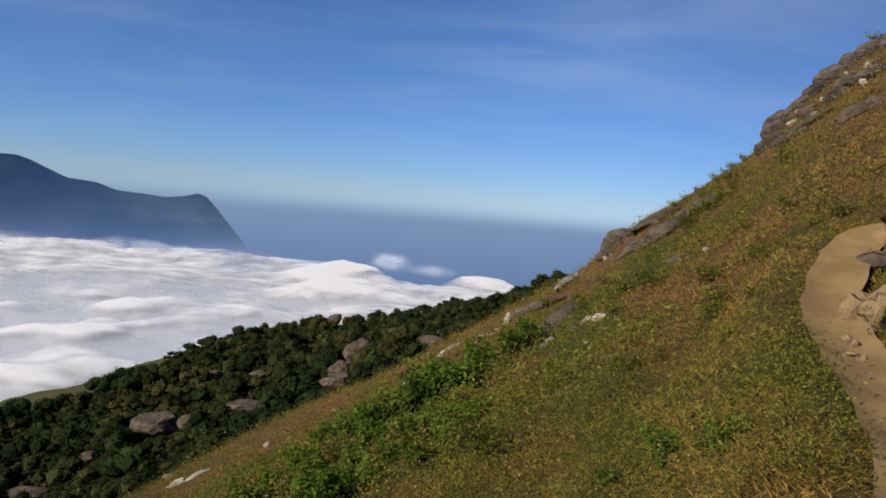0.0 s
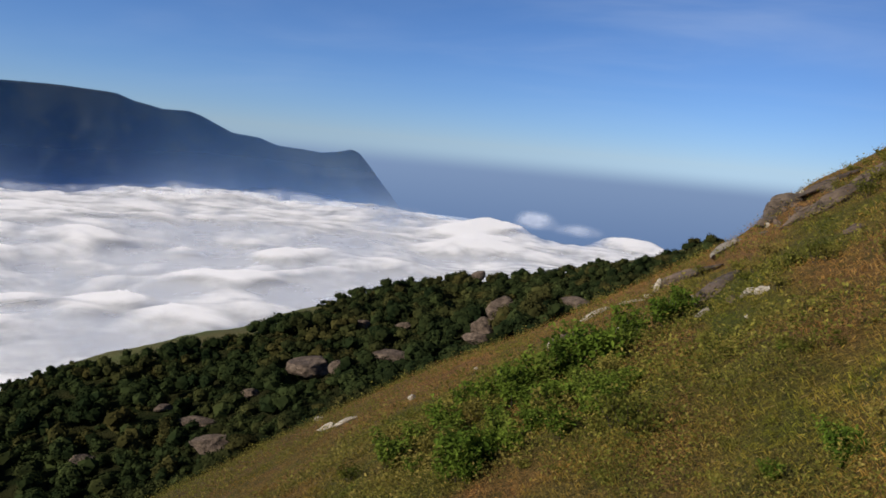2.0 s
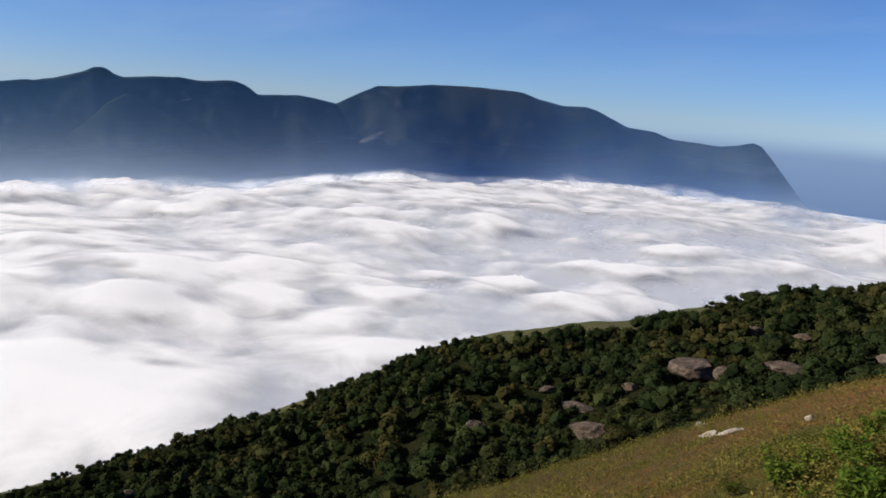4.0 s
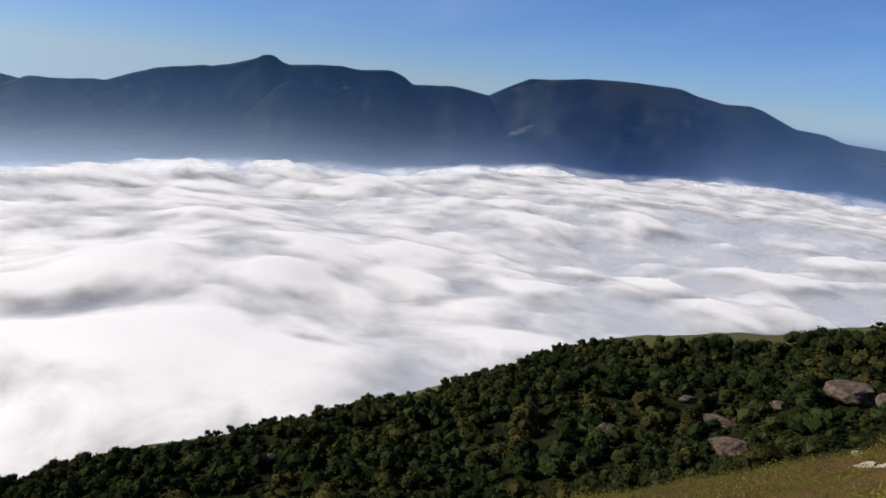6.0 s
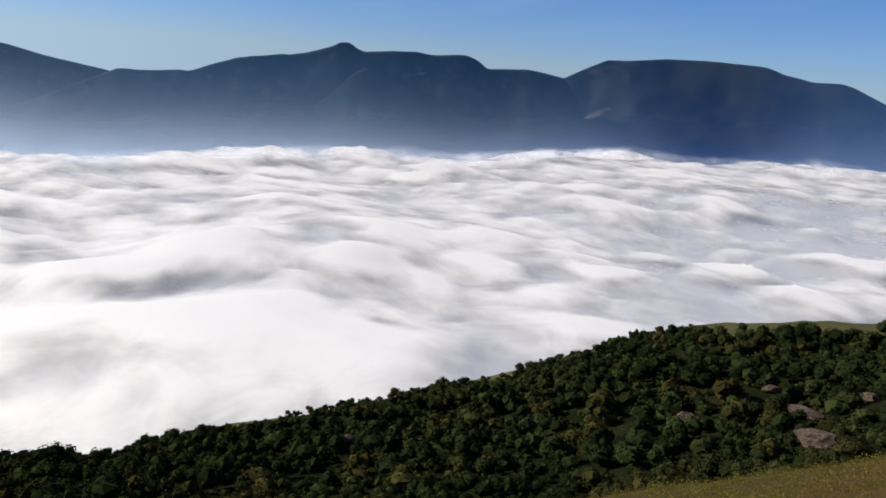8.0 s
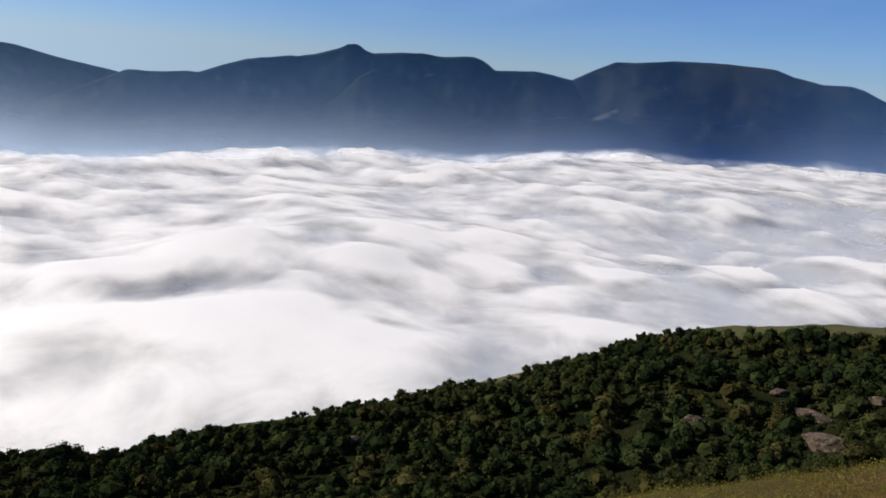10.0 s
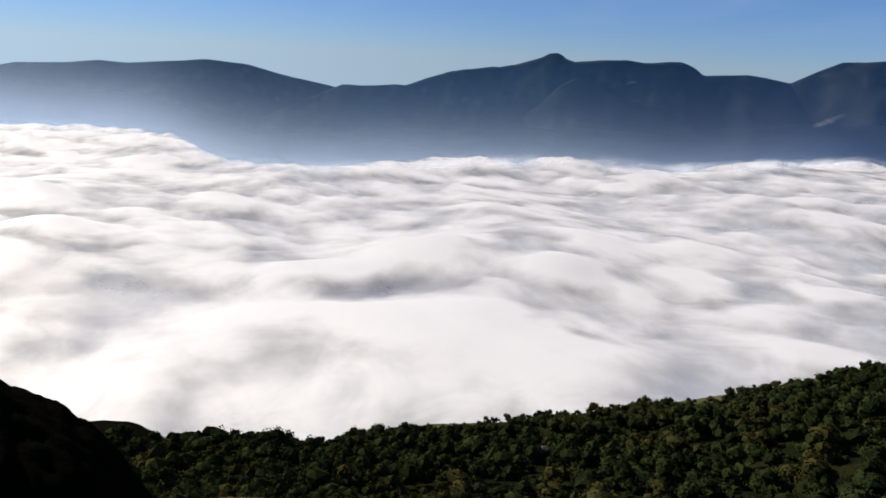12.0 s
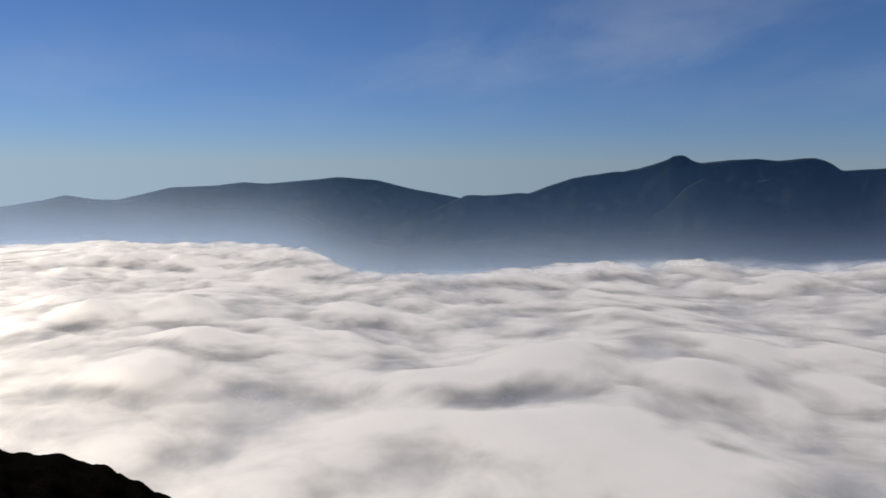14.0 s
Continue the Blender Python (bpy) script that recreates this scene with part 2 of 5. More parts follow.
def cloud_material(name, dim, bright, sheet):
    """Lit vapour; the upper sheet opens where cover is low, its normals leaned sunward to brighten it."""
    toward = (Vector((0, 0, 1)) + (0.17 if sheet else 0.0) * unit(SUN_BEARING, SUN_HEIGHT)).normalized()
    m, n = material(name)
    thick = n.add("ShaderNodeAttribute", attribute_name="thickness").outputs["Fac"]
    p = place_of(n)
    facing = n.add("ShaderNodeNewGeometry").outputs["Normal"]
    normal = n.add("ShaderNodeVectorMath", {0: n.add("ShaderNodeMix", {0: 0.87, 4: facing, 5: toward}, data_type="VECTOR").outputs[1]},
                   operation="NORMALIZE").outputs[0]
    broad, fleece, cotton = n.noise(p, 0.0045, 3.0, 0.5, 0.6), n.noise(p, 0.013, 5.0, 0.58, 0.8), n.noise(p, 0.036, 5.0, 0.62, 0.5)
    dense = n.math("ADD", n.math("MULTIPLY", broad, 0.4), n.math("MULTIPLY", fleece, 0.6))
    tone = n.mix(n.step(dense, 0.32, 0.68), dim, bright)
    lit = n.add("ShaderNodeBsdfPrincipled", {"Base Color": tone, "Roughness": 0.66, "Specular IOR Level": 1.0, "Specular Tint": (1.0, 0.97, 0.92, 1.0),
                                             "Subsurface Weight": 1.0, "Subsurface Radius": (1.0, 1.0, 1.0), "Subsurface Scale": 110.0, "Normal": normal},
                subsurface_method="BURLEY")
    sheen = n.add("ShaderNodeBsdfGlossy", {"Color": (1.0, 0.95, 0.88, 1.0), "Roughness": 0.66, "Normal": normal})
    lit = n.add("ShaderNodeMixShader", {0: 0.22, 1: lit.outputs[0], 2: sheen.outputs[0]})
    if sheet:
        lit = n.add("ShaderNodeMixShader", {0: 0.12, 1: lit.outputs[0], 2: n.add("ShaderNodeBsdfTranslucent", {"Color": tone}).outputs[0]})
    clear_part = n.add("ShaderNodeBsdfTransparent")
    ragged = n.math("ADD", thick, n.math("MULTIPLY", n.math("SUBTRACT", n.noise(p, 0.02, 5.0, 0.6), 0.5), 0.7))
    ragged = n.math("MULTIPLY", n.step(ragged, 0.12, 0.62), n.step(thick, 0.0, 0.25))
    if sheet:
        body = n.add("ShaderNodeAttribute", attribute_name="cover").outputs["Fac"]
        wool = n.math("ADD", n.math("MULTIPLY", fleece, 0.95), n.math("MULTIPLY", cotton, 0.25))
        body = n.math("ADD", body, n.math("SUBTRACT", wool, 0.6))
        ragged = n.math("MULTIPLY", ragged, n.step(body, -0.05, 1.2, 0.14, 0.97))
    finish(n, n.add("ShaderNodeMixShader", {0: ragged, 1: clear_part.outputs[0], 2: lit.outputs[0]}).outputs[0])
    return m


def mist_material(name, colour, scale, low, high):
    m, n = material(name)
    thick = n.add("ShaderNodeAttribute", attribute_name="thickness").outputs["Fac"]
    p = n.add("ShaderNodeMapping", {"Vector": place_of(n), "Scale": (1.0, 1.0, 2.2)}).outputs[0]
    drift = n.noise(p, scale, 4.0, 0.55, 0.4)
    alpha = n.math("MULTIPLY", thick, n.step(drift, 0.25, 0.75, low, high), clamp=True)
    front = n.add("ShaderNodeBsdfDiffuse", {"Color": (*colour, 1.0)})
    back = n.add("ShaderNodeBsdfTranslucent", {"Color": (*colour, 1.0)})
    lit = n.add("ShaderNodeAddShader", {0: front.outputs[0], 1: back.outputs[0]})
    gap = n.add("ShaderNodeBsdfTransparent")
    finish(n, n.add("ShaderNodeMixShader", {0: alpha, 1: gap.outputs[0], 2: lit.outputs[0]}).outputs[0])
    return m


TURF, PASTURE, EARTH, UNDERGROWTH = turf_material(), pasture_material(), earth_material(), undergrowth_material()
ROCK = rock_material("weathered_granite", (0.190, 0.138, 0.098), (0.085, 0.060, 0.043), (0.056, 0.050, 0.033))
PALE_ROCK = rock_material("bleached_stone", (0.60, 0.53, 0.42), (0.38, 0.32, 0.24), (0.24, 0.21, 0.16), 2.0)
# Darker copy of the granite; puts the crags' shade into their colour.
SHADED_CRAG = rock_material("shade_darkened_crag", (0.160, 0.122, 0.090), (0.052, 0.040, 0.031), (0.030, 0.028, 0.020))
SHADE_DARK_ROCK = shaded_scrub_material()
TAN_ROCK = rock_material("tan_path_stone", (0.42, 0.28, 0.14), (0.28, 0.18, 0.09), (0.20, 0.14, 0.075), 2.0)
WOOD = rock_material("grey_bark", (0.11, 0.085, 0.06), (0.07, 0.055, 0.04), (0.09, 0.09, 0.07), 3.0)
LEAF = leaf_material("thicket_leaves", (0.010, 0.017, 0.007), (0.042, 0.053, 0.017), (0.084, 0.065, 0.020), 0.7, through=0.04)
WEED = leaf_material("weed_leaves", (0.040, 0.058, 0.010), (0.290, 0.255, 0.052), (0.33, 0.225, 0.075), 0.7, 1.4, 0.3)
FERN = leaf_material("shrub_leaves", (0.045, 0.085, 0.012), (0.165, 0.225, 0.030), (0.22, 0.22, 0.045), 0.4, 0.9, 0.3)
BLADE = blade_material()
SLOPE = mountain_material("far_forest_slope", (0.014, 0.024, 0.027), (0.058, 0.066, 0.050), (0.13, 0.13, 0.09))
OLIVE_SLOPE = mountain_material("olive_foothill_slope", (0.018, 0.026, 0.023), (0.056, 0.062, 0.042), (0.080, 0.080, 0.056))
SCAR = rock_material("bare_landslip_earth", (0.34, 0.30, 0.24), (0.21, 0.18, 0.14), (0.10, 0.10, 0.075), 0.02)
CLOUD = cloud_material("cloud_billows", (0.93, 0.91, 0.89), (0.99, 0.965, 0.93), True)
# Deck tone is greyed to stand in for shade between the billows.
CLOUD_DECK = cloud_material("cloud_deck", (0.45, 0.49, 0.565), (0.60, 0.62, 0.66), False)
MIST = mist_material("valley_mist", (0.61, 0.70, 0.80), 0.0016, 0.82, 1.0)
WISP = mist_material("cloud_wisp", (0.95, 0.935, 0.93), 0.0035, 0.3, 1.0)
VAPOUR = mist_material("rim_vapour", (0.42, 0.43, 0.45), 0.008, 0.0, 1.0)
# Distance haze is painted as tinted see-through sheets with these two.
HAZE = mist_material("painted_pale_haze", (0.36, 0.42, 0.48), 0.0014, 0.85, 1.0)
AIR = mist_material("painted_blue_haze", (0.038, 0.106, 0.220), 0.0012, 0.85, 1.0)


# ---- shapes ----
def lattice_noise(x, y, seed=0):
    """Smooth gradient noise on a plane, about -0.7 to 0.7, for whole arrays."""
    x, y = np.asarray(x, float), np.asarray(y, float)
    xi, yi = np.floor(x).astype(np.int64), np.floor(y).astype(np.int64)
    fx, fy = x - xi, y - yi

    def corner(i, j):
        h = (xi + i) * 374761393 + (yi + j) * 668265263 + seed * 974634777
        h = (h ^ (h >> 13)) * 1274126177
        a = ((h ^ (h >> 16)) & 65535) * (2 * math.pi / 65536)
        return np.cos(a) * (fx - i) + np.sin(a) * (fy - j)

    u, v = fx * fx * fx * (fx * (fx * 6 - 15) + 10), fy * fy * fy * (fy * (fy * 6 - 15) + 10)
    low = corner(0, 0) * (1 - u) + corner(1, 0) * u
    high = corner(0, 1) * (1 - u) + corner(1, 1) * u
    return low * (1 - v) + high * v


def layers(x, y, size, count=4, seed=0, fall=0.5):
    total = 0
    for i in range(count):
        total = total + lattice_noise(np.asarray(x) * 2 ** i / size, np.asarray(y) * 2 ** i / size, seed + i) * fall ** i
    return total


def ease(t):
    t = np.clip(t, 0, 1)
    return t * t * (3 - 2 * t)


def mesh_of(name, points, faces, mats, slots=None, smooth=True):
    """One mesh from arrays: points (n, 3), faces (m, 3 or 4)."""
    me = bpy.data.meshes.new(name)
    points, faces = np.asarray(points, np.float32), np.asarray(faces, np.int32)
    me.vertices.add(len(points))
    me.vertices.foreach_set("co", points.ravel())
    me.loops.add(faces.size)
    me.loops.foreach_set("vertex_index", faces.ravel())
    me.polygons.add(len(faces))
    me.polygons.foreach_set("loop_start", np.arange(0, faces.size, faces.shape[1], dtype=np.int32))
    me.polygons.foreach_set("use_smooth", np.full(len(faces), smooth))
    for m in mats:
        me.materials.append(m)
    if slots is not None:
        me.polygons.foreach_set("material_index", np.asarray(slots, np.int32))
    me.update(calc_edges=True)
    return me


def sheet_faces(rows, cols, closed=False):
    """Quads of a grid of rows x cols points; closed joins the last column to the first."""
    i, j = np.meshgrid(np.arange(rows - 1), np.arange(cols if closed else cols - 1), indexing="ij")
    k = (j + 1) % cols
    return np.stack([i * cols + j, i * cols + k, (i + 1) * cols + k, (i + 1) * cols + j], -1).reshape(-1, 4)


def thickness(me, values):
    me.attributes.new("thickness", "FLOAT", "POINT").data.foreach_set("value", np.asarray(values, np.float32).ravel())


def part(name, bm, mat, parent=None, label="", smooth=True):
    """Links a bmesh as one mesh object, under a thing when one is given."""
    me = bpy.data.meshes.new(name)
    bm.to_mesh(me)
    bm.free()
    me.materials.append(mat)
    me.polygons.foreach_set("use_smooth", np.full(len(me.polygons), smooth))
    ob = new(name, me)
    ob.parent = parent
    return tagged(ob, label)


# ---- lie of the land: bearings in degrees from +y, distances from the lookout ----
FOOT = -2.5
EDGE = [(-180, -14), (-150, -18), (-125, -27), (-105, -32), (-88, -31), (-70, -33), (-60, -33), (-50, -31.8), (-41.6, -29.7), (-33, -26.8), (-25.6, -23.75),
        (-20.0, -21.1), (-14, -18.1), (-6.9, -14.55), (-3, -12.85), (1.6, -9.95), (5.3, -7.7), (9.3, -5.1), (11.9, -2.9), (13, -1.3), (14.8, 0.3), (16.7, 1.35),
        (18.1, 2.5), (21.5, 5.0), (24.3, 8.9), (26.0, 10.6), (28.6, 12.6), (40, 19), (70, 26), (110, 22), (150, 4), (180, -14)]
BRINK = [(-180, 42), (5, 42), (10, 48), (20, 62), (30, 75), (60, 85), (110, 70), (160, 45), (180, 42)]
CREST = [(-180, -22), (-120, -24.0), (-98, -25.2), (-93.4, -25.4), (-92.6, -26.0), (-92.0, -26.7), (-87.3, -27.0), (-80, -27.75), (-76, -26.95), (-65.3, -26.05), (-58.7, -24.4), (-53.4, -22.9), (-49.4, -21.95),
         (-45.4, -20.4), (-42.1, -18.7), (-36.8, -16.75), (-32.5, -15.5), (-29.2, -14.95), (-25, -13.95), (-20.2, -12.4), (-18.4, -12.1), (-16.8, -11.5), (-12.8, -10.6),
         (-7.6, -9.6), (-4.5, -9.1), (-1.5, -8.45), (1.1, -7.4), (2.7, -6.75), (4.2, -6.4), (5.7, -5.9), (7.5, -5.2), (9.2, -4.7), (10.5, -4.6), (12, -6), (30, -20), (180, -22)]
SPUR = [(-180, 150), (-110, 165), (-85, 180), (-60, 195), (-40, 220), (-20, 250), (0, 265), (9, 250), (30, 200), (180, 150)]
GULLY = 66.0


def table(rows, bearing):
    xs, ys = zip(*rows)
    return np.interp(bearing, xs, ys)


def smooth_table(rows, bearing, width=0.7):
    return sum(table(rows, np.asarray(bearing) + d * width) for d in (-1.5, -0.5, 0.5, 1.5)) / 4


def bare_ground(bearing, r):
    """Height of the ground at a bearing and distance."""
    bearing, r = np.asarray(bearing, float), np.asarray(r, float)
    x, y = r * np.sin(np.radians(bearing)), r * np.cos(np.radians(bearing))
    brink, crest_r = smooth_table(BRINK, bearing), smooth_table(SPUR, bearing)
    edge = np.tan(np.radians(smooth_table(EDGE, bearing)))
    crest = np.tan(np.radians(smooth_table(CREST, bearing)))
    near = FOOT + (edge - 2 * FOOT / brink) * r + FOOT * (r / brink) ** 2
    dip = edge - 0.045
    dip = np.minimum(dip, crest - 0.01)
    falling = edge + (dip - edge) * ease((r - brink) / (GULLY + 12 - brink).clip(10, None))
    s = np.clip((r - GULLY - 12) / (crest_r - GULLY - 12), 0, 1)
    rising = dip + (crest - dip) * np.sin(s * math.pi / 2)
    u = np.where(r < GULLY + 12, falling, rising)
    over = np.clip(r / crest_r - 1, 0, None)
    far = r * (u - 0.9 * over ** 1.6)
    upper = edge - 0.55 * np.clip(r / brink - 1, 0, None) ** 1.5
    far = np.where(bearing > 11.5, r * upper, far)
    mixed = ease((bearing - 9.3) / 2.2)
    far = np.where((bearing > 9.3) & (bearing <= 11.5), r * (u - 0.9 * over ** 1.6) * (1 - mixed) + r * upper * mixed, far)
    z = np.where(r < brink, near, far)
    z = z + 0.9 * np.exp(-(r / 2.6) ** 2)
    rough = layers(x, y, 3.0, 4, 3) * 0.16 * ease(r / 4) + layers(x, y, 26, 4, 9) * np.clip((r - 45) / 40, 0, 1) * 1.8
    return np.maximum(z + rough, -1000.0 + 12 * layers(x, y, 300, 3, 5))


def meets(bearing, height, first=3.0):
    """How far off a sight line from the lookout first meets the ground."""
    r = np.geomspace(first, 300, 3000)
    hit = np.nonzero(bare_ground(np.full(r.shape, float(bearing)), r) >= r * math.tan(radians(height)))[0]
    return float(r[hit[0]]) if len(hit) else 300.0


def rounded(points, steps=8):
    """A smooth line through points."""
    p = np.array([points[0], *points, points[-1]], float)
    out = []
    for i in range(1, len(p) - 2):
        for t in np.linspace(0, 1, steps, endpoint=False):
            a, b, c, d = p[i - 1:i + 3]
            out.append(0.5 * (2 * b + (c - a) * t + (2 * a - 5 * b + 4 * c - d) * t * t + (3 * b - a - 3 * c + d) * t ** 3))
    return np.array(out + [p[-2]])


TRAIL_HALF = 0.17
bends = [(42.0, -17.5), (36.5, -13.6), (33.8, -10.9), (31.6, -8.6), (29.8, -6.8), (28.8, -4.8), (29.0, -2.4), (29.8, -0.4), (31.2, 1.0), (33.8, 2.0)]
trail_xy = [(3.4, -5.0), (3.4, -1.5), (3.2, 1.2)]
for b_, h_ in bends:
    r_ = meets(b_, h_)
    trail_xy.append((r_ * math.sin(radians(b_)), r_ * math.cos(radians(b_))))
trail_xy = rounded(trail_xy)
trail_z = bare_ground(np.degrees(np.arctan2(trail_xy[:, 0], trail_xy[:, 1])), np.hypot(trail_xy[:, 0], trail_xy[:, 1])) - 0.06
for _ in range(6):
    trail_z[1:-1] = (trail_z[:-2] + 2 * trail_z[1:-1] + trail_z[2:]) / 4


def off_trail(x, y):
    """Distance to the trail's middle line, and the trail's height there."""
    x, y = np.asarray(x, float).ravel(), np.asarray(y, float).ravel()
    best, level = np.full(x.shape, 99.0), np.zeros(x.shape)
    close = np.nonzero(np.hypot(x, y) < 22)[0]
    for (px, py), pz in zip(trail_xy, trail_z):
        d = np.hypot(x[close] - px, y[close] - py)
        better = d < best[close]
        best[close[better]], level[close[better]] = d[better], pz
    return best, level


def ground_polar(bearing, r):
    """Height of the ground, with the trail trodden into it."""
    bearing, r = np.broadcast_arrays(np.asarray(bearing, float), np.asarray(r, float))
    z = bare_ground(bearing, r)
    d, level = off_trail(r * np.sin(np.radians(bearing)), r * np.cos(np.radians(bearing)))
    d, level = d.reshape(z.shape), level.reshape(z.shape)
    k = ease((TRAIL_HALF + 1.0 - d) / 0.85)
    return z * (1 - k) + (level - 0.015) * k


def ground(x, y):
    return float(ground_polar(math.degrees(math.atan2(x, y)), math.hypot(x, y)))


def spot(bearing, r, lift=0.0):
    """A point on the ground."""
    b = radians(bearing)
    return Vector((r * math.sin(b), r * math.cos(b), float(ground_polar(bearing, r)) + lift))


bearings = np.concatenate([np.arange(-180, -116, 2.0), np.arange(-116, 36, 0.4), np.arange(36, 180, 2.0)])
reach = np.concatenate([np.linspace(0.0, 8, 40, endpoint=False), np.geomspace(8, 90, 130, endpoint=False), np.geomspace(90, 330, 110, endpoint=False),
                        np.geomspace(330, 4900, 40)])
RR, BB = np.meshgrid(reach, bearings, indexing="ij")
heights = ground_polar(BB, RR)
land = np.stack([RR * np.sin(np.radians(BB)), RR * np.cos(np.radians(BB)), heights], -1).reshape(-1, 3)
quads = sheet_faces(len(reach), len(bearings), True)[:, ::-1]


def wooded(bearing):
    """Share of the way up to the crest that the thicket covers."""
    share = np.where((bearing > -34) & (bearing < -19.5), 0.84, 0.965)
    share = np.where((bearing < -40) & (layers(bearing, bearing * 0, 6, 1, 4) > 0.12), 0.93, share)
    share = np.where(bearing < -92.5, 0.80, share)
    return np.where(bearing > 1.5, 0.84, share)


qr, qb = RR.reshape(-1)[quads[:, 0]], BB.reshape(-1)[quads[:, 0]]
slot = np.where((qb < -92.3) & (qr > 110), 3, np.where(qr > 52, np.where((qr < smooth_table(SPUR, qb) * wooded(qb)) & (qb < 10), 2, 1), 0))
tagged(new("ground", mesh_of("ground", land, quads, [TURF, PASTURE, UNDERGROWTH, SHADE_DARK_ROCK], slot)), "steep grassy mountainside falling to a bushy spur", "hillside", kind="structure")

# ---- far mountains ----
RIGHT_MASSIF = [(-58, -4), (-51.5, -1.2), (-47.6, 0.0), (-46.3, 0.72), (-44.7, 1.48), (-43.3, 1.53), (-40.7, 1.86), (-38.1, 1.92), (-37.2, 1.90), (-35.2, 1.82), (-34.1, 1.77), (-33.0, 1.38), (-31.1, 1.02),
                (-29.4, 1.05), (-28.7, 0.86), (-26.4, -0.18), (-24.5, -0.36), (-23.3, -0.78), (-21.5, -0.90), (-20.0, -1.02), (-18.9, -0.86), (-17.9, -0.60), (-17.3, -0.80), (-16.7, -1.45), (-15.7, -2.6), (-14.6, -3.9), (-12.0, -7)]
PEAK_MASSIF = [(-86, -5), (-79.3, -1.95), (-78.8, -1.71), (-77.5, -1.74), (-76.2, -1.66), (-74.9, -1.52), (-74.2, -1.57), (-72.6, -0.95), (-70.9, -0.39), (-67.9, 0.10), (-67.4, 0.07), (-66.3, 0.30), (-65.0, 0.72), (-64.6, 0.84), (-64.15, 1.06),
               (-63.95, 1.22), (-63.35, 1.26), (-63.0, 1.12), (-62.7, 0.88), (-62.1, 0.72), (-60.2, 0.90), (-58.5, 1.00), (-57.4, 0.88), (-56.6, 0.88), (-55.6, 1.02), (-54.8, 1.05), (-54.1, 0.82), (-53.7, 0.60), (-53.2, 0.21), (-51.6, 0.30), (-50.4, 0.38), (-49.0, 0.24), (-47.6, -0.02), (-46.8, -1.2), (-45.9, -2.5), (-44.6, -4.0), (-43, -5.0)]
LEFT_RANGE = [(-140, -2.6), (-118, -2.8), (-110.5, -2.4), (-108.1, -2.0), (-106.7, -1.7), (-104.8, -2.0), (-103.4, -2.0), (-100.1, -1.2), (-97, -1.05), (-95.1, -0.8),
              (-93.5, -0.92), (-89.9, -0.6), (-88.4, -0.42), (-85.3, -0.65), (-83.2, -1.2), (-79.4, -1.9), (-74, -3.4)]
BANK = [(-180, -4.9), (-110, -4.9), (-104, -5.1), (-92.5, -5.8), (-90.5, -6.25), (-88.0, -7.2), (-82, -7.9), (-72, -7.25), (-62, -6.45), (-54, -6.4), (-47, -5.4), (-43, -4.9), (-37.5, -5.0),
        (-28, -4.4), (-14, -4.9), (-9, -5.05), (-6, -5.15), (-3.8, -6.2), (0, -6.1), (3.4, -5.4), (6, -5.9), (12, -6.5), (180, -6)]
DECK = -250.0


def bank_edge(bearing):
    """How far the cloud sea reaches."""
    return (DECK + 14) / np.tan(np.radians(smooth_table(BANK, bearing, 0.5)))


surfaces = []


def mountain(rows, distance, seed, label, foot=3420.0, cover=None):
    b = np.arange(rows[0][0], rows[-1][0], 0.14)
    s = np.concatenate([np.linspace(0, 1, 70), np.linspace(1.03, 1.5, 12)])
    S, B = np.meshgrid(s, b, indexing="ij")
    top = distance * np.tan(np.radians(smooth_table(rows, B, 0.07)))
    foot_r = foot + 0.15 * (distance - foot) * lattice_noise(B / 4, B * 0, seed)
    R = foot_r + (distance - foot_r) * S
    rise = np.where(S < 1, S ** 1.25, 1 - (S - 1) * 1.6)
    Z = -470 + (top + 470) * rise
    X, Y = R * np.sin(np.radians(B)), R * np.cos(np.radians(B))
    sway = layers(X, Y, 900, 3, seed + 5) * 1.6
    spurs = np.hypot(lattice_noise(B / 6.5 + sway + S * 0.9, S * 1.3, seed), 0.12) + 0.4 * np.hypot(lattice_noise(B / 2.6 - sway - S, S * 2.6, seed + 2), 0.12)
    Z = Z - spurs * 170 * np.sin(np.clip(S, 0, 1) * math.pi) ** 0.8
    Z = Z + layers(X, Y, 260, 4, seed + 7) * 34 * np.sin(np.clip(S, 0, 1) * math.pi)
    Z = Z + layers(X, Y, 90, 2, seed + 3) * 3.0
    surfaces.append((b, np.degrees(np.arctan2(Z, R)), R))
    me = mesh_of("mountain", np.stack([X, Y, Z], -1).reshape(-1, 3), sheet_faces(len(s), len(b)), [cover or SLOPE])
    return tagged(new("mountain", me), label, "mountain", "mountains beyond the clouds")


mountain(RIGHT_MASSIF, 4250, 11, "dark blue forested mountain ending in a steep nose")
mountain(PEAK_MASSIF, 4000, 23, "dark blue forested mountain with a small rocky peak")
mountain([(-71, -6.5), (-67, -4.2), (-64.5, -2.6), (-63, -1.0), (-61.9, -0.35), (-60.8, -0.55), (-59, -1.5), (-56.5, -2.6), (-53, -4.4), (-49, -6.5)], 3800, 51,
         "dark olive foothill standing before the rocky peak", 3340.0, OLIVE_SLOPE)
mountain(LEFT_RANGE, 4450, 37, "long low blue mountain range in morning haze")


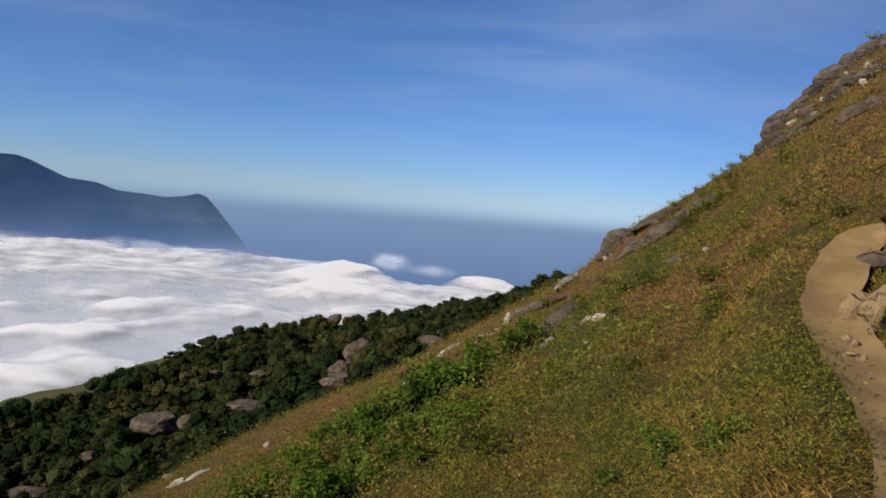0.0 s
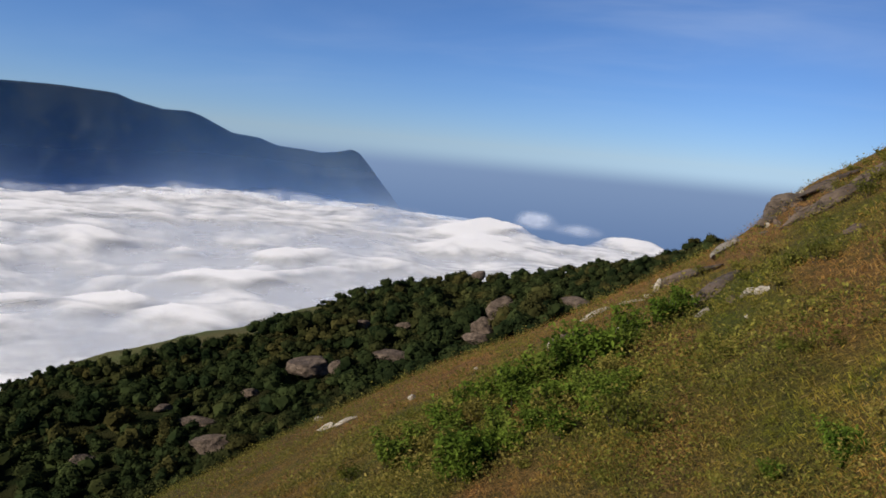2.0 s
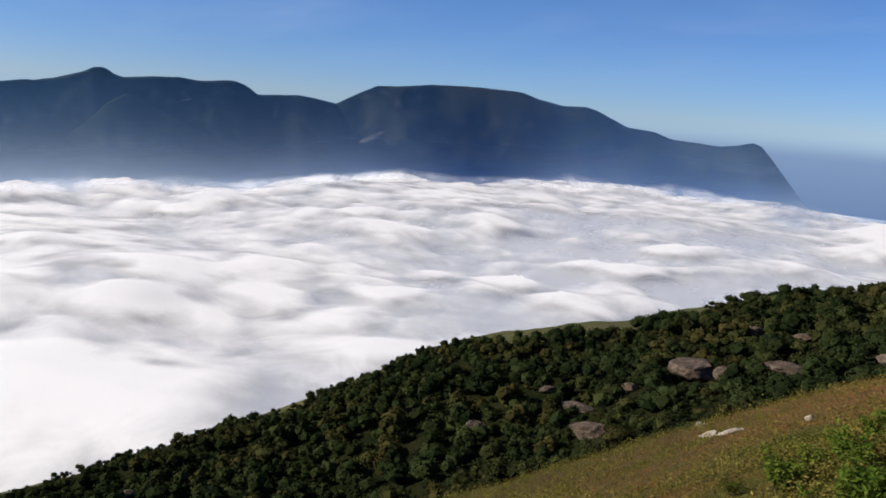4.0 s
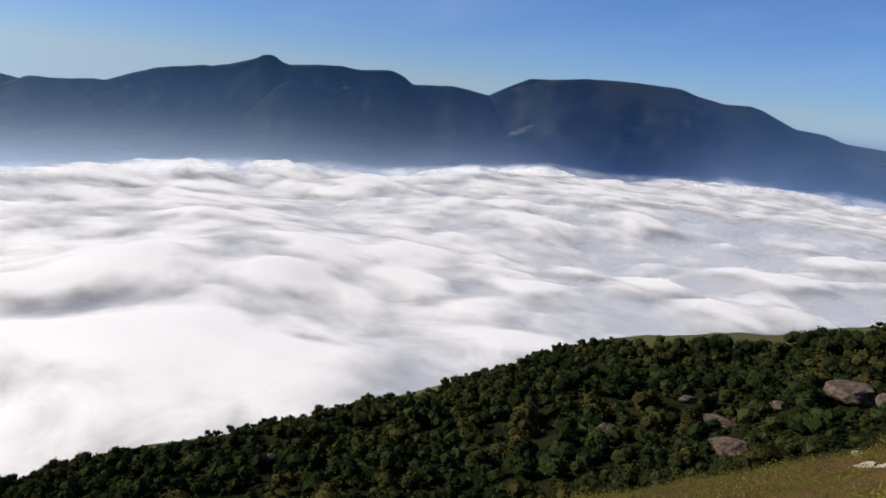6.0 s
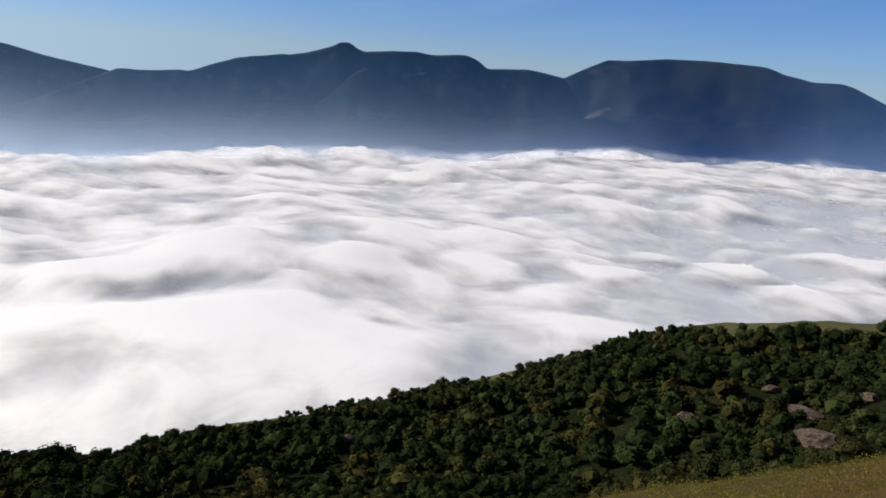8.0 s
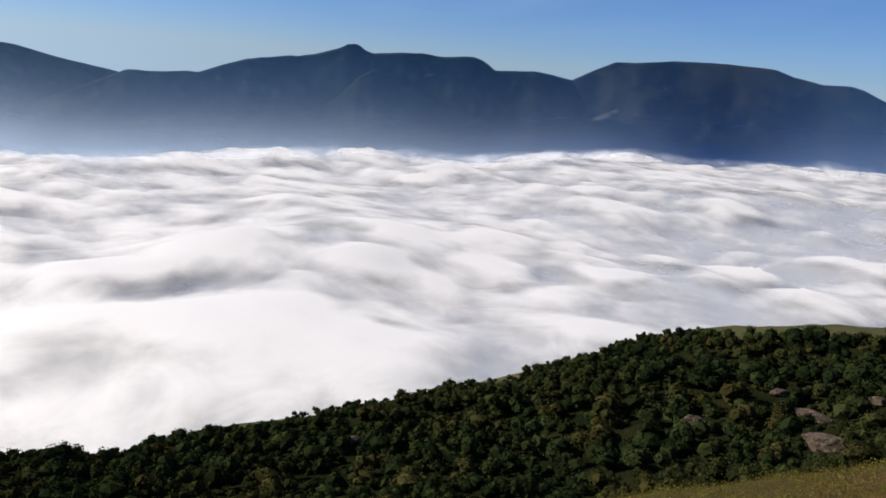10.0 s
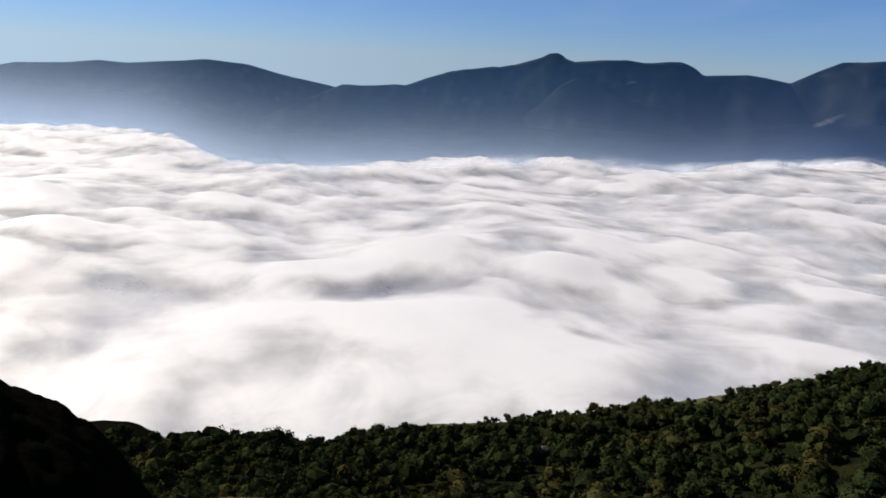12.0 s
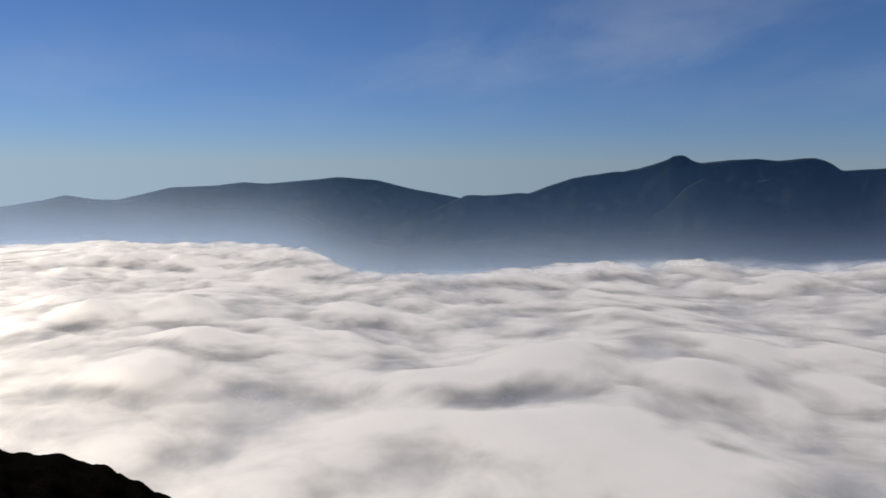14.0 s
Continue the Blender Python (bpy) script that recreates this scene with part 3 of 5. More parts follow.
def landslip(surface, first, last, wide, seed):
    """A bare scar lying on a mountain's near face, from one bearing and height to another."""
    b, height_, far_ = surface
    u, v = np.meshgrid(np.linspace(0, 1, 26), np.linspace(-1, 1, 9), indexing="ij")
    ragged = np.sin(u * math.pi) ** 0.6 * (1 + 0.7 * lattice_noise(u * 7, v * 1.5, seed))
    B = first[0] + (last[0] - first[0]) * u
    E_ = first[1] + (last[1] - first[1]) * u + v * wide * ragged + 0.12 * lattice_noise(u * 4, v * 0, seed + 1)
    R = np.zeros_like(B)
    for i in range(B.shape[0]):
        col = int(np.argmin(np.abs(b - B[i, 0])))
        rise = np.maximum.accumulate(height_[:70, col])
        R[i] = np.interp(E_[i], rise, far_[:70, col]) - 120
    me = mesh_of("landslip", np.stack([R * np.sin(np.radians(B)), R * np.cos(np.radians(B)), R * np.tan(np.radians(E_))], -1).reshape(-1, 3), sheet_faces(26, 9), [SCAR])
    return tagged(new("landslip", me), "pale bare landslip scar on a forested mountainside", "landslip", "landslips on the mountains")


landslip(surfaces[0], (-45.9, -2.75), (-44.0, -1.75), 0.2, 3)
landslip(surfaces[1], (-58.4, -0.55), (-57.6, -0.45), 0.07, 5)

# ---- sea of clouds ----
CLOUD_STEP = 0.25
cb = np.arange(-150, 24, CLOUD_STEP)
cs = np.linspace(0, 1, 400)
CS, CB = np.meshgrid(cs, cb, indexing="ij")
outer = bank_edge(CB) + 260
CR = 330 * (outer / 330) ** CS
CX, CY = CR * np.sin(np.radians(CB)), CR * np.cos(np.radians(CB))
warp = layers(CX, CY, 260, 3, 71) * 60 + layers(CX, CY, 80, 3, 73) * 26
weft = layers(CX, CY, 240, 3, 171) * 60 + layers(CX, CY, 76, 3, 173) * 26


def heaps(x, y, size, seed):
    """Domes round scattered points, 0 to 1."""
    gx, gy = np.floor(x / size), np.floor(y / size)
    best = np.zeros_like(x)
    for i in (-1, 0, 1):
        for j in (-1, 0, 1):
            a, b = gx + i, gy + j
            h = np.sin(a * 127.1 + b * 311.7 + seed) * 43758.5453
            k = np.sin(a * 269.5 + b * 183.3 + seed * 1.7) * 43758.5453
            px, py = (a + h - np.floor(h)) * size, (b + k - np.floor(k)) * size
            best = best + np.clip(1 - ((x - px) ** 2 + (y - py) ** 2) / (size * 1.0) ** 2, 0, 1) ** 6
    return np.clip(best, 0, 2) ** (1 / 4)


calm = 0.35 + 0.65 * ease(0.5 + layers(CX, CY, 700, 2, 55) * 1.6)
CZ = DECK + layers(CX + warp, CY, 620, 2, 41) * 34
torn = ease((CR - bank_edge(CB) + 520) / 420)
rough = ease((-72 - CB) / 16) * ease((CR - 750) / 500)
near_soft = 1 - 0.55 * ease((1000 - CR) / 500)
mounds, knobs, tufts = heaps(CX - weft, CY + warp, 118, 4.1), heaps(CX + warp * 0.5, CY + weft * 0.5, 56, 2.2), heaps(CX + 0.3 * weft, CY, 27, 9.2)
CZ = CZ + calm * (heaps(CX + warp, CY - weft, 330, 1.3) * 12 + near_soft * (mounds * 6 + knobs * (2.2 + 7 * torn + 4 * rough) + tufts * (0.6 + 4 * torn + 3 * rough) + layers(CX, CY, 70, 4, 61, 0.5) * 3))
# single heaps and hollows: bearing, distance, width, rise
HEAPS = [(-7.6, 2480, 150, 10), (3.4, 2400, 150, 12), (-43, 2650, 110, 22), (-61, 2150, 150, 8), (-99, 2350, 420, 12),
         (-26.1, 1260, 78, 13), (-72, 900, 80, 6), (-47.2, 950, 34, -14), (-38.4, 1075, 44, -16), (-29.3, 1195, 46, -16), (-22.2, 1190, 52, -20), (-27.3, 1530, 70, -18), (-57.8, 905, 36, -10),
         (-64.5, 760, 70, 12), (-69.4, 690, 75, 17), (-74, 655, 70, 14), (-60.9, 610, 80, 20), (-74.5, 575, 80, 14), (-80.6, 690, 62, 10),
         (-80.5, 775, 52, -4), (-77.4, 780, 52, -4.5), (-74.6, 785, 52, -4.5), (-71.8, 790, 50, -4), (-84, 690, 60, 9), (-81.2, 850, 60, 14), (-86, 860, 60, 12),
         (-98.9, 665, 36, -18), (-95.0, 820, 34, -13), (-90, 610, 70, 12), (-67.6, 610, 66, 12), (-59.1, 668, 26, -9), (-77.2, 1440, 50, -10), (-48.6, 1600, 90, 14), (-20, 1500, 90, 12), (-14, 1700, 80, 12)]
PUFFS = [(-51.5, 938, 52, 27), (-60.3, 900, 44, 20), (-42.9, 975, 44, 23), (-34.8, 1150, 54, 27), (-56.0, 850, 30, 10), (-39.2, 1198, 32, 13), (-24.6, 1265, 46, 20), (-28.2, 1305, 36, 15), (-72.2, 900, 44, 12),
         (-62.0, 876, 38, 12), (-46.2, 1010, 30, 9), (-31.8, 1230, 30, 10), (-36.5, 2045, 80, 14), (-55.6, 1860, 70, 12), (-39.1, 2170, 90, 15), (-31.7, 2075, 80, 13),
         (-9.2, 2330, 70, 18), (-7.8, 2380, 80, 26), (-6.6, 2360, 55, 20), (-5.6, 2330, 45, 12), (-10.8, 2280, 60, 14), (-3.0, 2250, 45, 8), (0.5, 2350, 55, 13), (2.5, 2380, 60, 17), (4.2, 2360, 50, 12),
         (-8.5, 1920, 95, 16), (-6.2, 1990, 85, 15), (-10.6, 1900, 75, 13), (-8.6, 2180, 55, 18), (-7.0, 2120, 60, 16), (-9.8, 2050, 55, 14), (-43.0, 2640, 60, 22), (-41.4, 2600, 45, 14), (-62.8, 2060, 60, 11), (-60.8, 2090, 50, 9), (-58.2, 2170, 45, 11), (-64.4, 2030, 50, 8), (-72.2, 1915, 70, 9),
         (-48.0, 2480, 40, 11), (-38.0, 2620, 45, 11), (-91.5, 2400, 60, 10), (-95.5, 2560, 80, 12)]
body = np.zeros_like(CX)
lumps = 0.85 + 0.4 * heaps(CX, CY, 90, 7.7)
for hb, hr, width, tall in HEAPS:
    d2 = (CX - hr * math.sin(radians(hb)) + 0.25 * warp) ** 2 + (CY - hr * math.cos(radians(hb)) + 0.25 * weft) ** 2
    body = body + np.clip(tall / (11 if tall < 0 else 20), -1.3, 1.0) * np.exp(-d2 / (width * 0.8) ** 2)
    CZ = CZ + np.clip(tall, -0.02 * width, 0.1 * width) * np.exp(-d2 / width ** 2) * lumps
past = np.clip((CR - bank_edge(CB)) / 260, 0, 1)
rim = ease((CR - bank_edge(CB) + 240) / 450)
rim = np.maximum(rim, 0.62 * np.exp(-((CB + 14.5) / 4.5) ** 2) * ease((CR - 1950) / 500))
CZ[1:-1, 1:-1] = (CZ[:-2, 1:-1] + CZ[2:, 1:-1] + CZ[1:-1, :-2] + CZ[1:-1, 2:] + 2 * CZ[1:-1, 1:-1]) / 6
# round puffs standing out of the sea: bearing, distance, radius, rise
curd = 0.92 + 0.16 * heaps(CX, CY, 34, 3.3)
swell = np.random.default_rng(64)
for _ in range(110):
    far_out = swell.uniform(700, 2200)
    girth = swell.uniform(22, 60)
    PUFFS.append((swell.uniform(-112, -12), far_out, girth, girth * swell.uniform(0.12, 0.34)))
for hb, hr, wide_, tall in PUFFS:
    off = np.hypot(CX - hr * math.sin(radians(hb)) + 0.3 * warp, CY - hr * math.cos(radians(hb)) + 0.3 * weft) / wide_
    dome = np.exp(-off ** 2.6)
    CZ = CZ + min(tall, 0.19 * wide_) * dome * curd
    body = body + min(1.3, tall / 16) * dome
# steep flanks slump, as soft as cloud is
for _ in range(24):
    soft_z = CZ.copy()
    soft_z[1:-1, 1:-1] = (CZ[:-2, 1:-1] + CZ[2:, 1:-1] + CZ[1:-1, :-2] + CZ[1:-1, 2:]) / 4
    steep = np.hypot(np.gradient(CZ, axis=0) / np.gradient(CR, axis=0), np.gradient(CZ, axis=1) / (CR * radians(CLOUD_STEP)))
    k = ease((steep - 0.17 - 0.08 * torn - 0.08 * rough) / 0.12)
    CZ = CZ * (1 - k) + soft_z * k
thin = np.exp(-((CB + 23) / 19) ** 2) * ease((2250 - CR) / 400)
CZ = CZ - 90 * past ** 1.5


def spread(values):
    """Values stretched to 0 to 1 between their tenth and ninetieth hundredths."""
    low, high = np.percentile(values, (10, 90))
    return np.clip((values - low) / (high - low), -0.2, 1.2)


# the smooth deck below, greyed for shaded hollows, and the torn white sheet of puffs over it
body = np.clip(body, -0.7, 1.2)
# More cover whitens the heaps; less lets the deck's painted shade show in hollows.
cover = 0.18 + 0.46 * spread(mounds) + 0.22 * spread(knobs) * near_soft + (0.06 + 0.10 * rough) * spread(tufts) + 0.30 * layers(CX, CY, 420, 3, 57) + 0.42 * layers(CX + warp, CY + weft, 150, 3, 81) + 0.85 * body - 0.62 * thin + 0.10 * (1 - near_soft)
deck_z = CZ.copy()
for _ in range(8):
    deck_z[1:-1, 1:-1] = (deck_z[:-2, 1:-1] + deck_z[2:, 1:-1] + deck_z[1:-1, :-2] + deck_z[1:-1, 2:]) / 4
for name, z, mat, label in (("cloud_deck", deck_z - 10, CLOUD_DECK, "smooth cloud deck filling the valley, greyed like shaded hollows"),
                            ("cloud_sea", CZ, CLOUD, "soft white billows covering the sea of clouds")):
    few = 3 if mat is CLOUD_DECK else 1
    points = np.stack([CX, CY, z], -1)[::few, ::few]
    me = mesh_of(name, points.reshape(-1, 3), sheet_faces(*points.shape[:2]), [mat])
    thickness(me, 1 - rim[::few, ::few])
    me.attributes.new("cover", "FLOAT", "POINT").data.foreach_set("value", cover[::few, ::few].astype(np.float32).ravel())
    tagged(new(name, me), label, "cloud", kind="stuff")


def veil_of(name, mat, distance, depth_, power, label, strengths):
    """A sheet before the mountains, tinted as mist and distance haze, thinning upwards from the rim of the clouds."""
    b = np.arange(-150.0, -7.9, 0.25)
    skyline = np.max([smooth_table([(-180, -9.2), *rows, (180, -9.2)], b, 0.07) for rows in (RIGHT_MASSIF, PEAK_MASSIF, LEFT_RANGE)], axis=0)
    U, B = np.meshgrid(np.linspace(0, 1, 48), b, indexing="ij")
    E_ = -9.5 + (skyline + 9.51) * U
    Z = distance * np.tan(np.radians(E_))
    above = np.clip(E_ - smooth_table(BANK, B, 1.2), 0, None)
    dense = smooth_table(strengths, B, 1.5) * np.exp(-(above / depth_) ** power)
    me = mesh_of(name, np.stack([distance * np.sin(np.radians(B)), distance * np.cos(np.radians(B)), Z], -1).reshape(-1, 3), sheet_faces(48, len(b)), [mat])
    thickness(me, dense)
    return tagged(new(name, me), label, "mist", kind="stuff")


veil_of("mist", WISP, 3300, 0.38, 1.0, "wisps torn from the rim of the cloud sea", [(-150, 0.3), (-90, 0.3), (-70, 0.45), (-50, 0.75), (-16, 0.8), (-9, 0.6), (-5, 0.0), (0, 0.0)])
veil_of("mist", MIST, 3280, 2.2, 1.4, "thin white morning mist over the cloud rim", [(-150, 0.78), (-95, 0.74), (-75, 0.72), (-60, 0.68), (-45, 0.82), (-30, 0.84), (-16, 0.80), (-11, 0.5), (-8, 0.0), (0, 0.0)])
veil_of("mist", HAZE, 3250, 3.6, 1.6, "thin sheet tinted pale as morning haze before the mountains", [(-150, 0.80), (-100, 0.66), (-80, 0.44), (-62, 0.20), (-40, 0.24), (-18, 0.36), (-9, 0.0), (0, 0.0)])
veil_of("distance_haze", AIR, 3220, 9.0, 4.0, "sheet tinted blue as distance haze before the mountains", [(-150, 0.26), (-90, 0.32), (-65, 0.48), (-50, 0.48), (-30, 0.54), (-18, 0.50), (-10, 0.0), (0, 0.0)])

# soft vapour rising along the rim of the cloud sea
rb = np.arange(-150.0, -11.9, 0.25)
RU, RB = np.meshgrid(np.linspace(-1, 1, 25), rb, indexing="ij")
rim_r = 0.88 * bank_edge(RB)
lift = 0.5 + 0.55 * layers(RB, RB * 0, 4.0, 5, 91, 0.65)
RE = smooth_table(BANK, RB, 0.5) + 0.05 + RU * lift
dense = 0.75 * (1 - RU ** 2) ** 2 * smooth_table([(-150, 0.15), (-88, 0.25), (-72, 0.8), (-60, 1.0), (-18, 1.0), (-12, 0.0), (0, 0.0)], RB, 1.0)
me = mesh_of("mist", np.stack([rim_r * np.sin(np.radians(RB)), rim_r * np.cos(np.radians(RB)), rim_r * np.tan(np.radians(RE))], -1).reshape(-1, 3), sheet_faces(*RB.shape), [VAPOUR])
thickness(me, dense)
tagged(new("mist", me), "soft white vapour rising along the cloud rim", "mist", kind="stuff")

# a small loose cloud hanging beyond the bank
pb, pe = np.arange(-9.0, 3.0, 0.1), np.linspace(-7.2, -3.8, 40)
PE, PB = np.meshgrid(pe, pb, indexing="ij")
puff = np.exp(-((PB + 3.9) / 1.1) ** 2 - ((PE + 4.55) / 0.5) ** 2) + 0.55 * np.exp(-((PB + 0.6) / 1.6) ** 2 - ((PE + 5.0) / 0.4) ** 2)
puff = np.clip(puff * (0.85 + 0.55 * layers(PB * 1.0, PE * 2.0, 1.3, 3, 12)) - 0.08, 0, 0.5)
bulge = 3100 + 0 * puff
me = mesh_of("small_cloud", np.stack([bulge * np.sin(np.radians(PB)), bulge * np.cos(np.radians(PB)), bulge * np.tan(np.radians(PE))], -1).reshape(-1, 3), sheet_faces(len(pe), len(pb)), [WISP])
thickness(me, puff)
tagged(new("small_cloud", me), "small loose greyish cloud beyond the cloud bank", "cloud", kind="stuff")

# ---- trail ----
side = np.gradient(trail_xy, axis=0)
side = np.stack([side[:, 1], -side[:, 0]], -1) / np.linalg.norm(side, axis=1, keepdims=True)
across = np.linspace(-1, 1, 9)
wobble = 1 + 0.3 * lattice_noise(np.arange(len(trail_xy)) * 0.22, np.zeros(len(trail_xy)), 8)
TX = trail_xy[:, None, 0] + side[:, None, 0] * across * (TRAIL_HALF + 0.05) * wobble[:, None]
TY = trail_xy[:, None, 1] + side[:, None, 1] * across * (TRAIL_HALF + 0.05) * wobble[:, None]
TZ = trail_z[:, None] + 0.035 * across ** 2 + 0.02 + layers(TX, TY, 0.5, 3, 77) * 0.025
path_mesh = mesh_of("trail", np.stack([TX, TY, TZ], -1).reshape(-1, 3), sheet_faces(len(trail_xy), 9)[:, ::-1], [EARTH])
tagged(new("trail", path_mesh), "narrow trodden brown earth footpath across the slope", "path", kind="structure")


# ---- rocks ----
def ico(level):
    bm = bmesh.new()
    bmesh.ops.create_icosphere(bm, subdivisions=level, radius=1)
    v = np.array([p.co for p in bm.verts])
    f = np.array([[p.index for p in q.verts] for q in bm.faces])
    bm.free()
    return v, f


ICO = {k: ico(k) for k in (1, 2, 3, 4)}


def rock_mesh(name, size, seed, mat, level=4, cuts=11, rough=0.09):
    """An angular block: a ball cut by random planes, its faces pitted."""
    rng = np.random.default_rng(seed)
    v, f = ICO[level]
    normals = rng.normal(size=(cuts, 3))
    normals /= np.linalg.norm(normals, axis=1, keepdims=True)
    reach_out = rng.uniform(0.60, 0.95, cuts)
    along = np.clip(v @ normals.T, 0.02, None)
    radius = np.minimum((reach_out / along).min(1), 1.15)
    shift = Vector((seed * 1.7, seed * 0.3, seed * 2.9))
    grain = sum(np.array([abs(noise.noise(Vector(p * k) + shift)) for p in v]) / k for k in (1.6, 3.4, 7.0, 14.0))
    ledge = np.round((v[:, 2] + grain * 0.4) * 4.5) / 4.5 - v[:, 2]
    v = v * (radius - grain * rough * 3.2 + 0.08)[:, None]
    v[:, :2] *= (1 + ledge * rough * 4)[:, None]
    v = v * np.array(size) / 2
    return mesh_of(name, v, f, [mat], smooth=level < 3)


def rock(bearing, r, size, seed, mat=None, label="", sink=0.25, turn=None, name="boulder", group="", level=4, lean=0.0):
    mat = mat or ROCK
    ob = new(name, rock_mesh(name, size, seed, mat, level))
    p = spot(bearing, r)
    ob.matrix_world = Matrix.Translation((p.x, p.y, p.z + size[2] * (0.5 - sink))) @ Euler((0, radians(lean), radians(seed * 47 if turn is None else turn))).to_matrix().to_4x4()
    return tagged(ob, label, "rock", group)


# blocks among the thicket on the spur: bearing, sight height, width, height in degrees
SPUR_ROCKS = [(-5.4, -12.3, 2.0, 1.6), (-6.9, -13.3, 1.7, 1.0), (-7.4, -14.1, 1.6, 0.7), (-19.5, -17.4, 2.7, 1.4), (-17.4, -17.0, 1.3, 0.9),
              (-13.8, -16.0, 2.4, 0.9), (0.1, -10.5, 2.0, 0.6), (-16.0, -13.7, 1.0, 0.5), (-12.8, -13.5, 1.2, 0.5), (-30.2, -19.9, 1.0, 0.5),
              (-27.7, -20.9, 2.0, 0.5), (-26.6, -22.7, 2.2, 1.2), (-35.5, -23.3, 1.4, 0.7), (-62, -27.8, 1.2, 0.6), (-24.0, -19.0, 1.1, 0.5)]
rock_spots = []
for i, (b_, h_, w_, t_) in enumerate(SPUR_ROCKS):
    r_ = meets(b_, h_, 60.0)
    k_ = r_ * math.tan(radians(1))
    rock_spots.append((b_, r_, w_ * k_))
    rock(b_, r_, (w_ * k_ * 1.3, w_ * k_ * 0.9, t_ * k_ * 1.45), 100 + i, ROCK, "weathered brown granite boulder among dark bushes", 0.2, turn=-b_ + 8 * (i % 5 - 2),
         group="boulders on the spur")
crest_r = float(table(SPUR, -7.6))
rock(-7.6, crest_r * 0.99, (4.8, 4.4, 4.2), 131, ROCK, "rounded grey boulder standing on the ridge crest", 0.1, group="boulders on the spur")
rock_spots += [(-7.6, crest_r * k, 5.5) for k in (0.99, 0.96, 0.93, 0.90)]
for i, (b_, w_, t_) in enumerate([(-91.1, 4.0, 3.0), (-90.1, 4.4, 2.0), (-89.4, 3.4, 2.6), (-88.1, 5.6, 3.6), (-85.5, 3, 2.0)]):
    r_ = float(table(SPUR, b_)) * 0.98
    rock(b_, r_, (w_, w_ * 0.8, t_), 140 + i, SHADE_DARK_ROCK, "flat-topped crag on the ridge crest, coloured dark for its shaded face", 0.3, turn=-b_, group="crags on the spur")
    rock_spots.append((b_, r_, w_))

# pale stones lying in the grass
GRASS_STONES = [(-18.7, -20.5, 0.6, 0.35), (-11.7, -18.6, 0.6, 0.4), (5.6, -8.6, 0.55, 0.9), (5.0, -9.2, 0.5, 0.3), (8.3, -8.9, 0.6, 0.3), (6.9, -9.4, 0.5, 0.3), (-1.5, -13.7, 0.5, 0.4), (12.0, -9.6, 0.4, 0.25), (-0.6, -12.9, 0.4, 0.3),
                (7.6, -9.9, 0.4, 0.3), (-7.0, -16.0, 0.4, 0.2), (19.6, -2.0, 0.4, 0.3)]
for i, (b_, h_, w_, t_) in enumerate(GRASS_STONES):
    r_ = meets(b_, h_)
    k_ = r_ * math.tan(radians(1))
    rock(b_, r_, (w_ * k_ * 1.25, w_ * k_ * 0.9, t_ * k_ * 1.5), 200 + i, PALE_ROCK, "sun-bleached pale stone half buried in the grass", 0.33, turn=-b_ + 20 * (i % 4 - 1.5),
         name="stone", group="pale stones in the grass", level=3)
BROWN_STONES = [(-1.2, -13.5, 1.2, 0.9), (-0.4, -12.9, 0.8, 0.6), (10.9, -8.6, 0.8, 0.8), (7.2, -7.6, 1.0, 0.6), (30.9, -0.8, 2.4, 1.8)]
for i, (b_, h_, w_, t_) in enumerate(BROWN_STONES):
    r_ = meets(b_, h_)
    k_ = r_ * math.tan(radians(1))
    rock(b_, r_, (w_ * k_ * 1.2, w_ * k_, t_ * k_ * 0.9), 230 + i, ROCK, "low reddish brown rock showing through the grass", 0.45, turn=-b_ + 15 * (i % 3 - 1),
         name="stone", group="brown stones in the grass")

# crags along the shoulder of the slope above: bearing, sight height of the foot, width, height in degrees
SHOULDER = [(12.7, -2.5, 1.3, 1.5), (13.3, -1.9, 1.5, 1.4), (14.1, -1.2, 1.4, 0.8), (12.4, -3.0, 0.9, 0.7), (16.0, -0.2, 1.2, 0.7), (22.4, 5.5, 0.9, 1.2), (22.9, 6.4, 1.1, 1.3), (23.2, 7.1, 1.3, 1.4), (23.2, 6.2, 1.6, 0.8),
            (24.2, 8.1, 1.4, 1.2), (25.2, 9.2, 1.4, 1.2), (26.2, 10.2, 1.5, 1.3), (27.2, 11.1, 1.5, 1.2), (28.4, 11.9, 1.6, 1.2), (25.4, 8.2, 1.4, 0.8), (26.4, 8.9, 1.4, 0.9), (27.6, 9.9, 1.6, 1.0), (28.9, 10.5, 1.7, 1.1), (30.0, 12.8, 2.0, 1.4)]
for i, (b_, h_, w_, t_) in enumerate(SHOULDER):
    r_ = min(meets(b_, h_), float(table(BRINK, b_)) - 1.0)
    k_ = r_ * math.tan(radians(1))
    rock(b_, r_, (w_ * k_ * 1.6, w_ * k_ * 1.1, t_ * k_ * 1.3), 300 + i, SHADED_CRAG, "jutting grey-brown crag on the hill's shoulder", 0.46, turn=-b_ + 14 * (i % 5 - 2), lean=-30.0 + 7 * (i % 3) if b_ > 20 else -12.0,
         name="crag", group="crags on the shoulder")


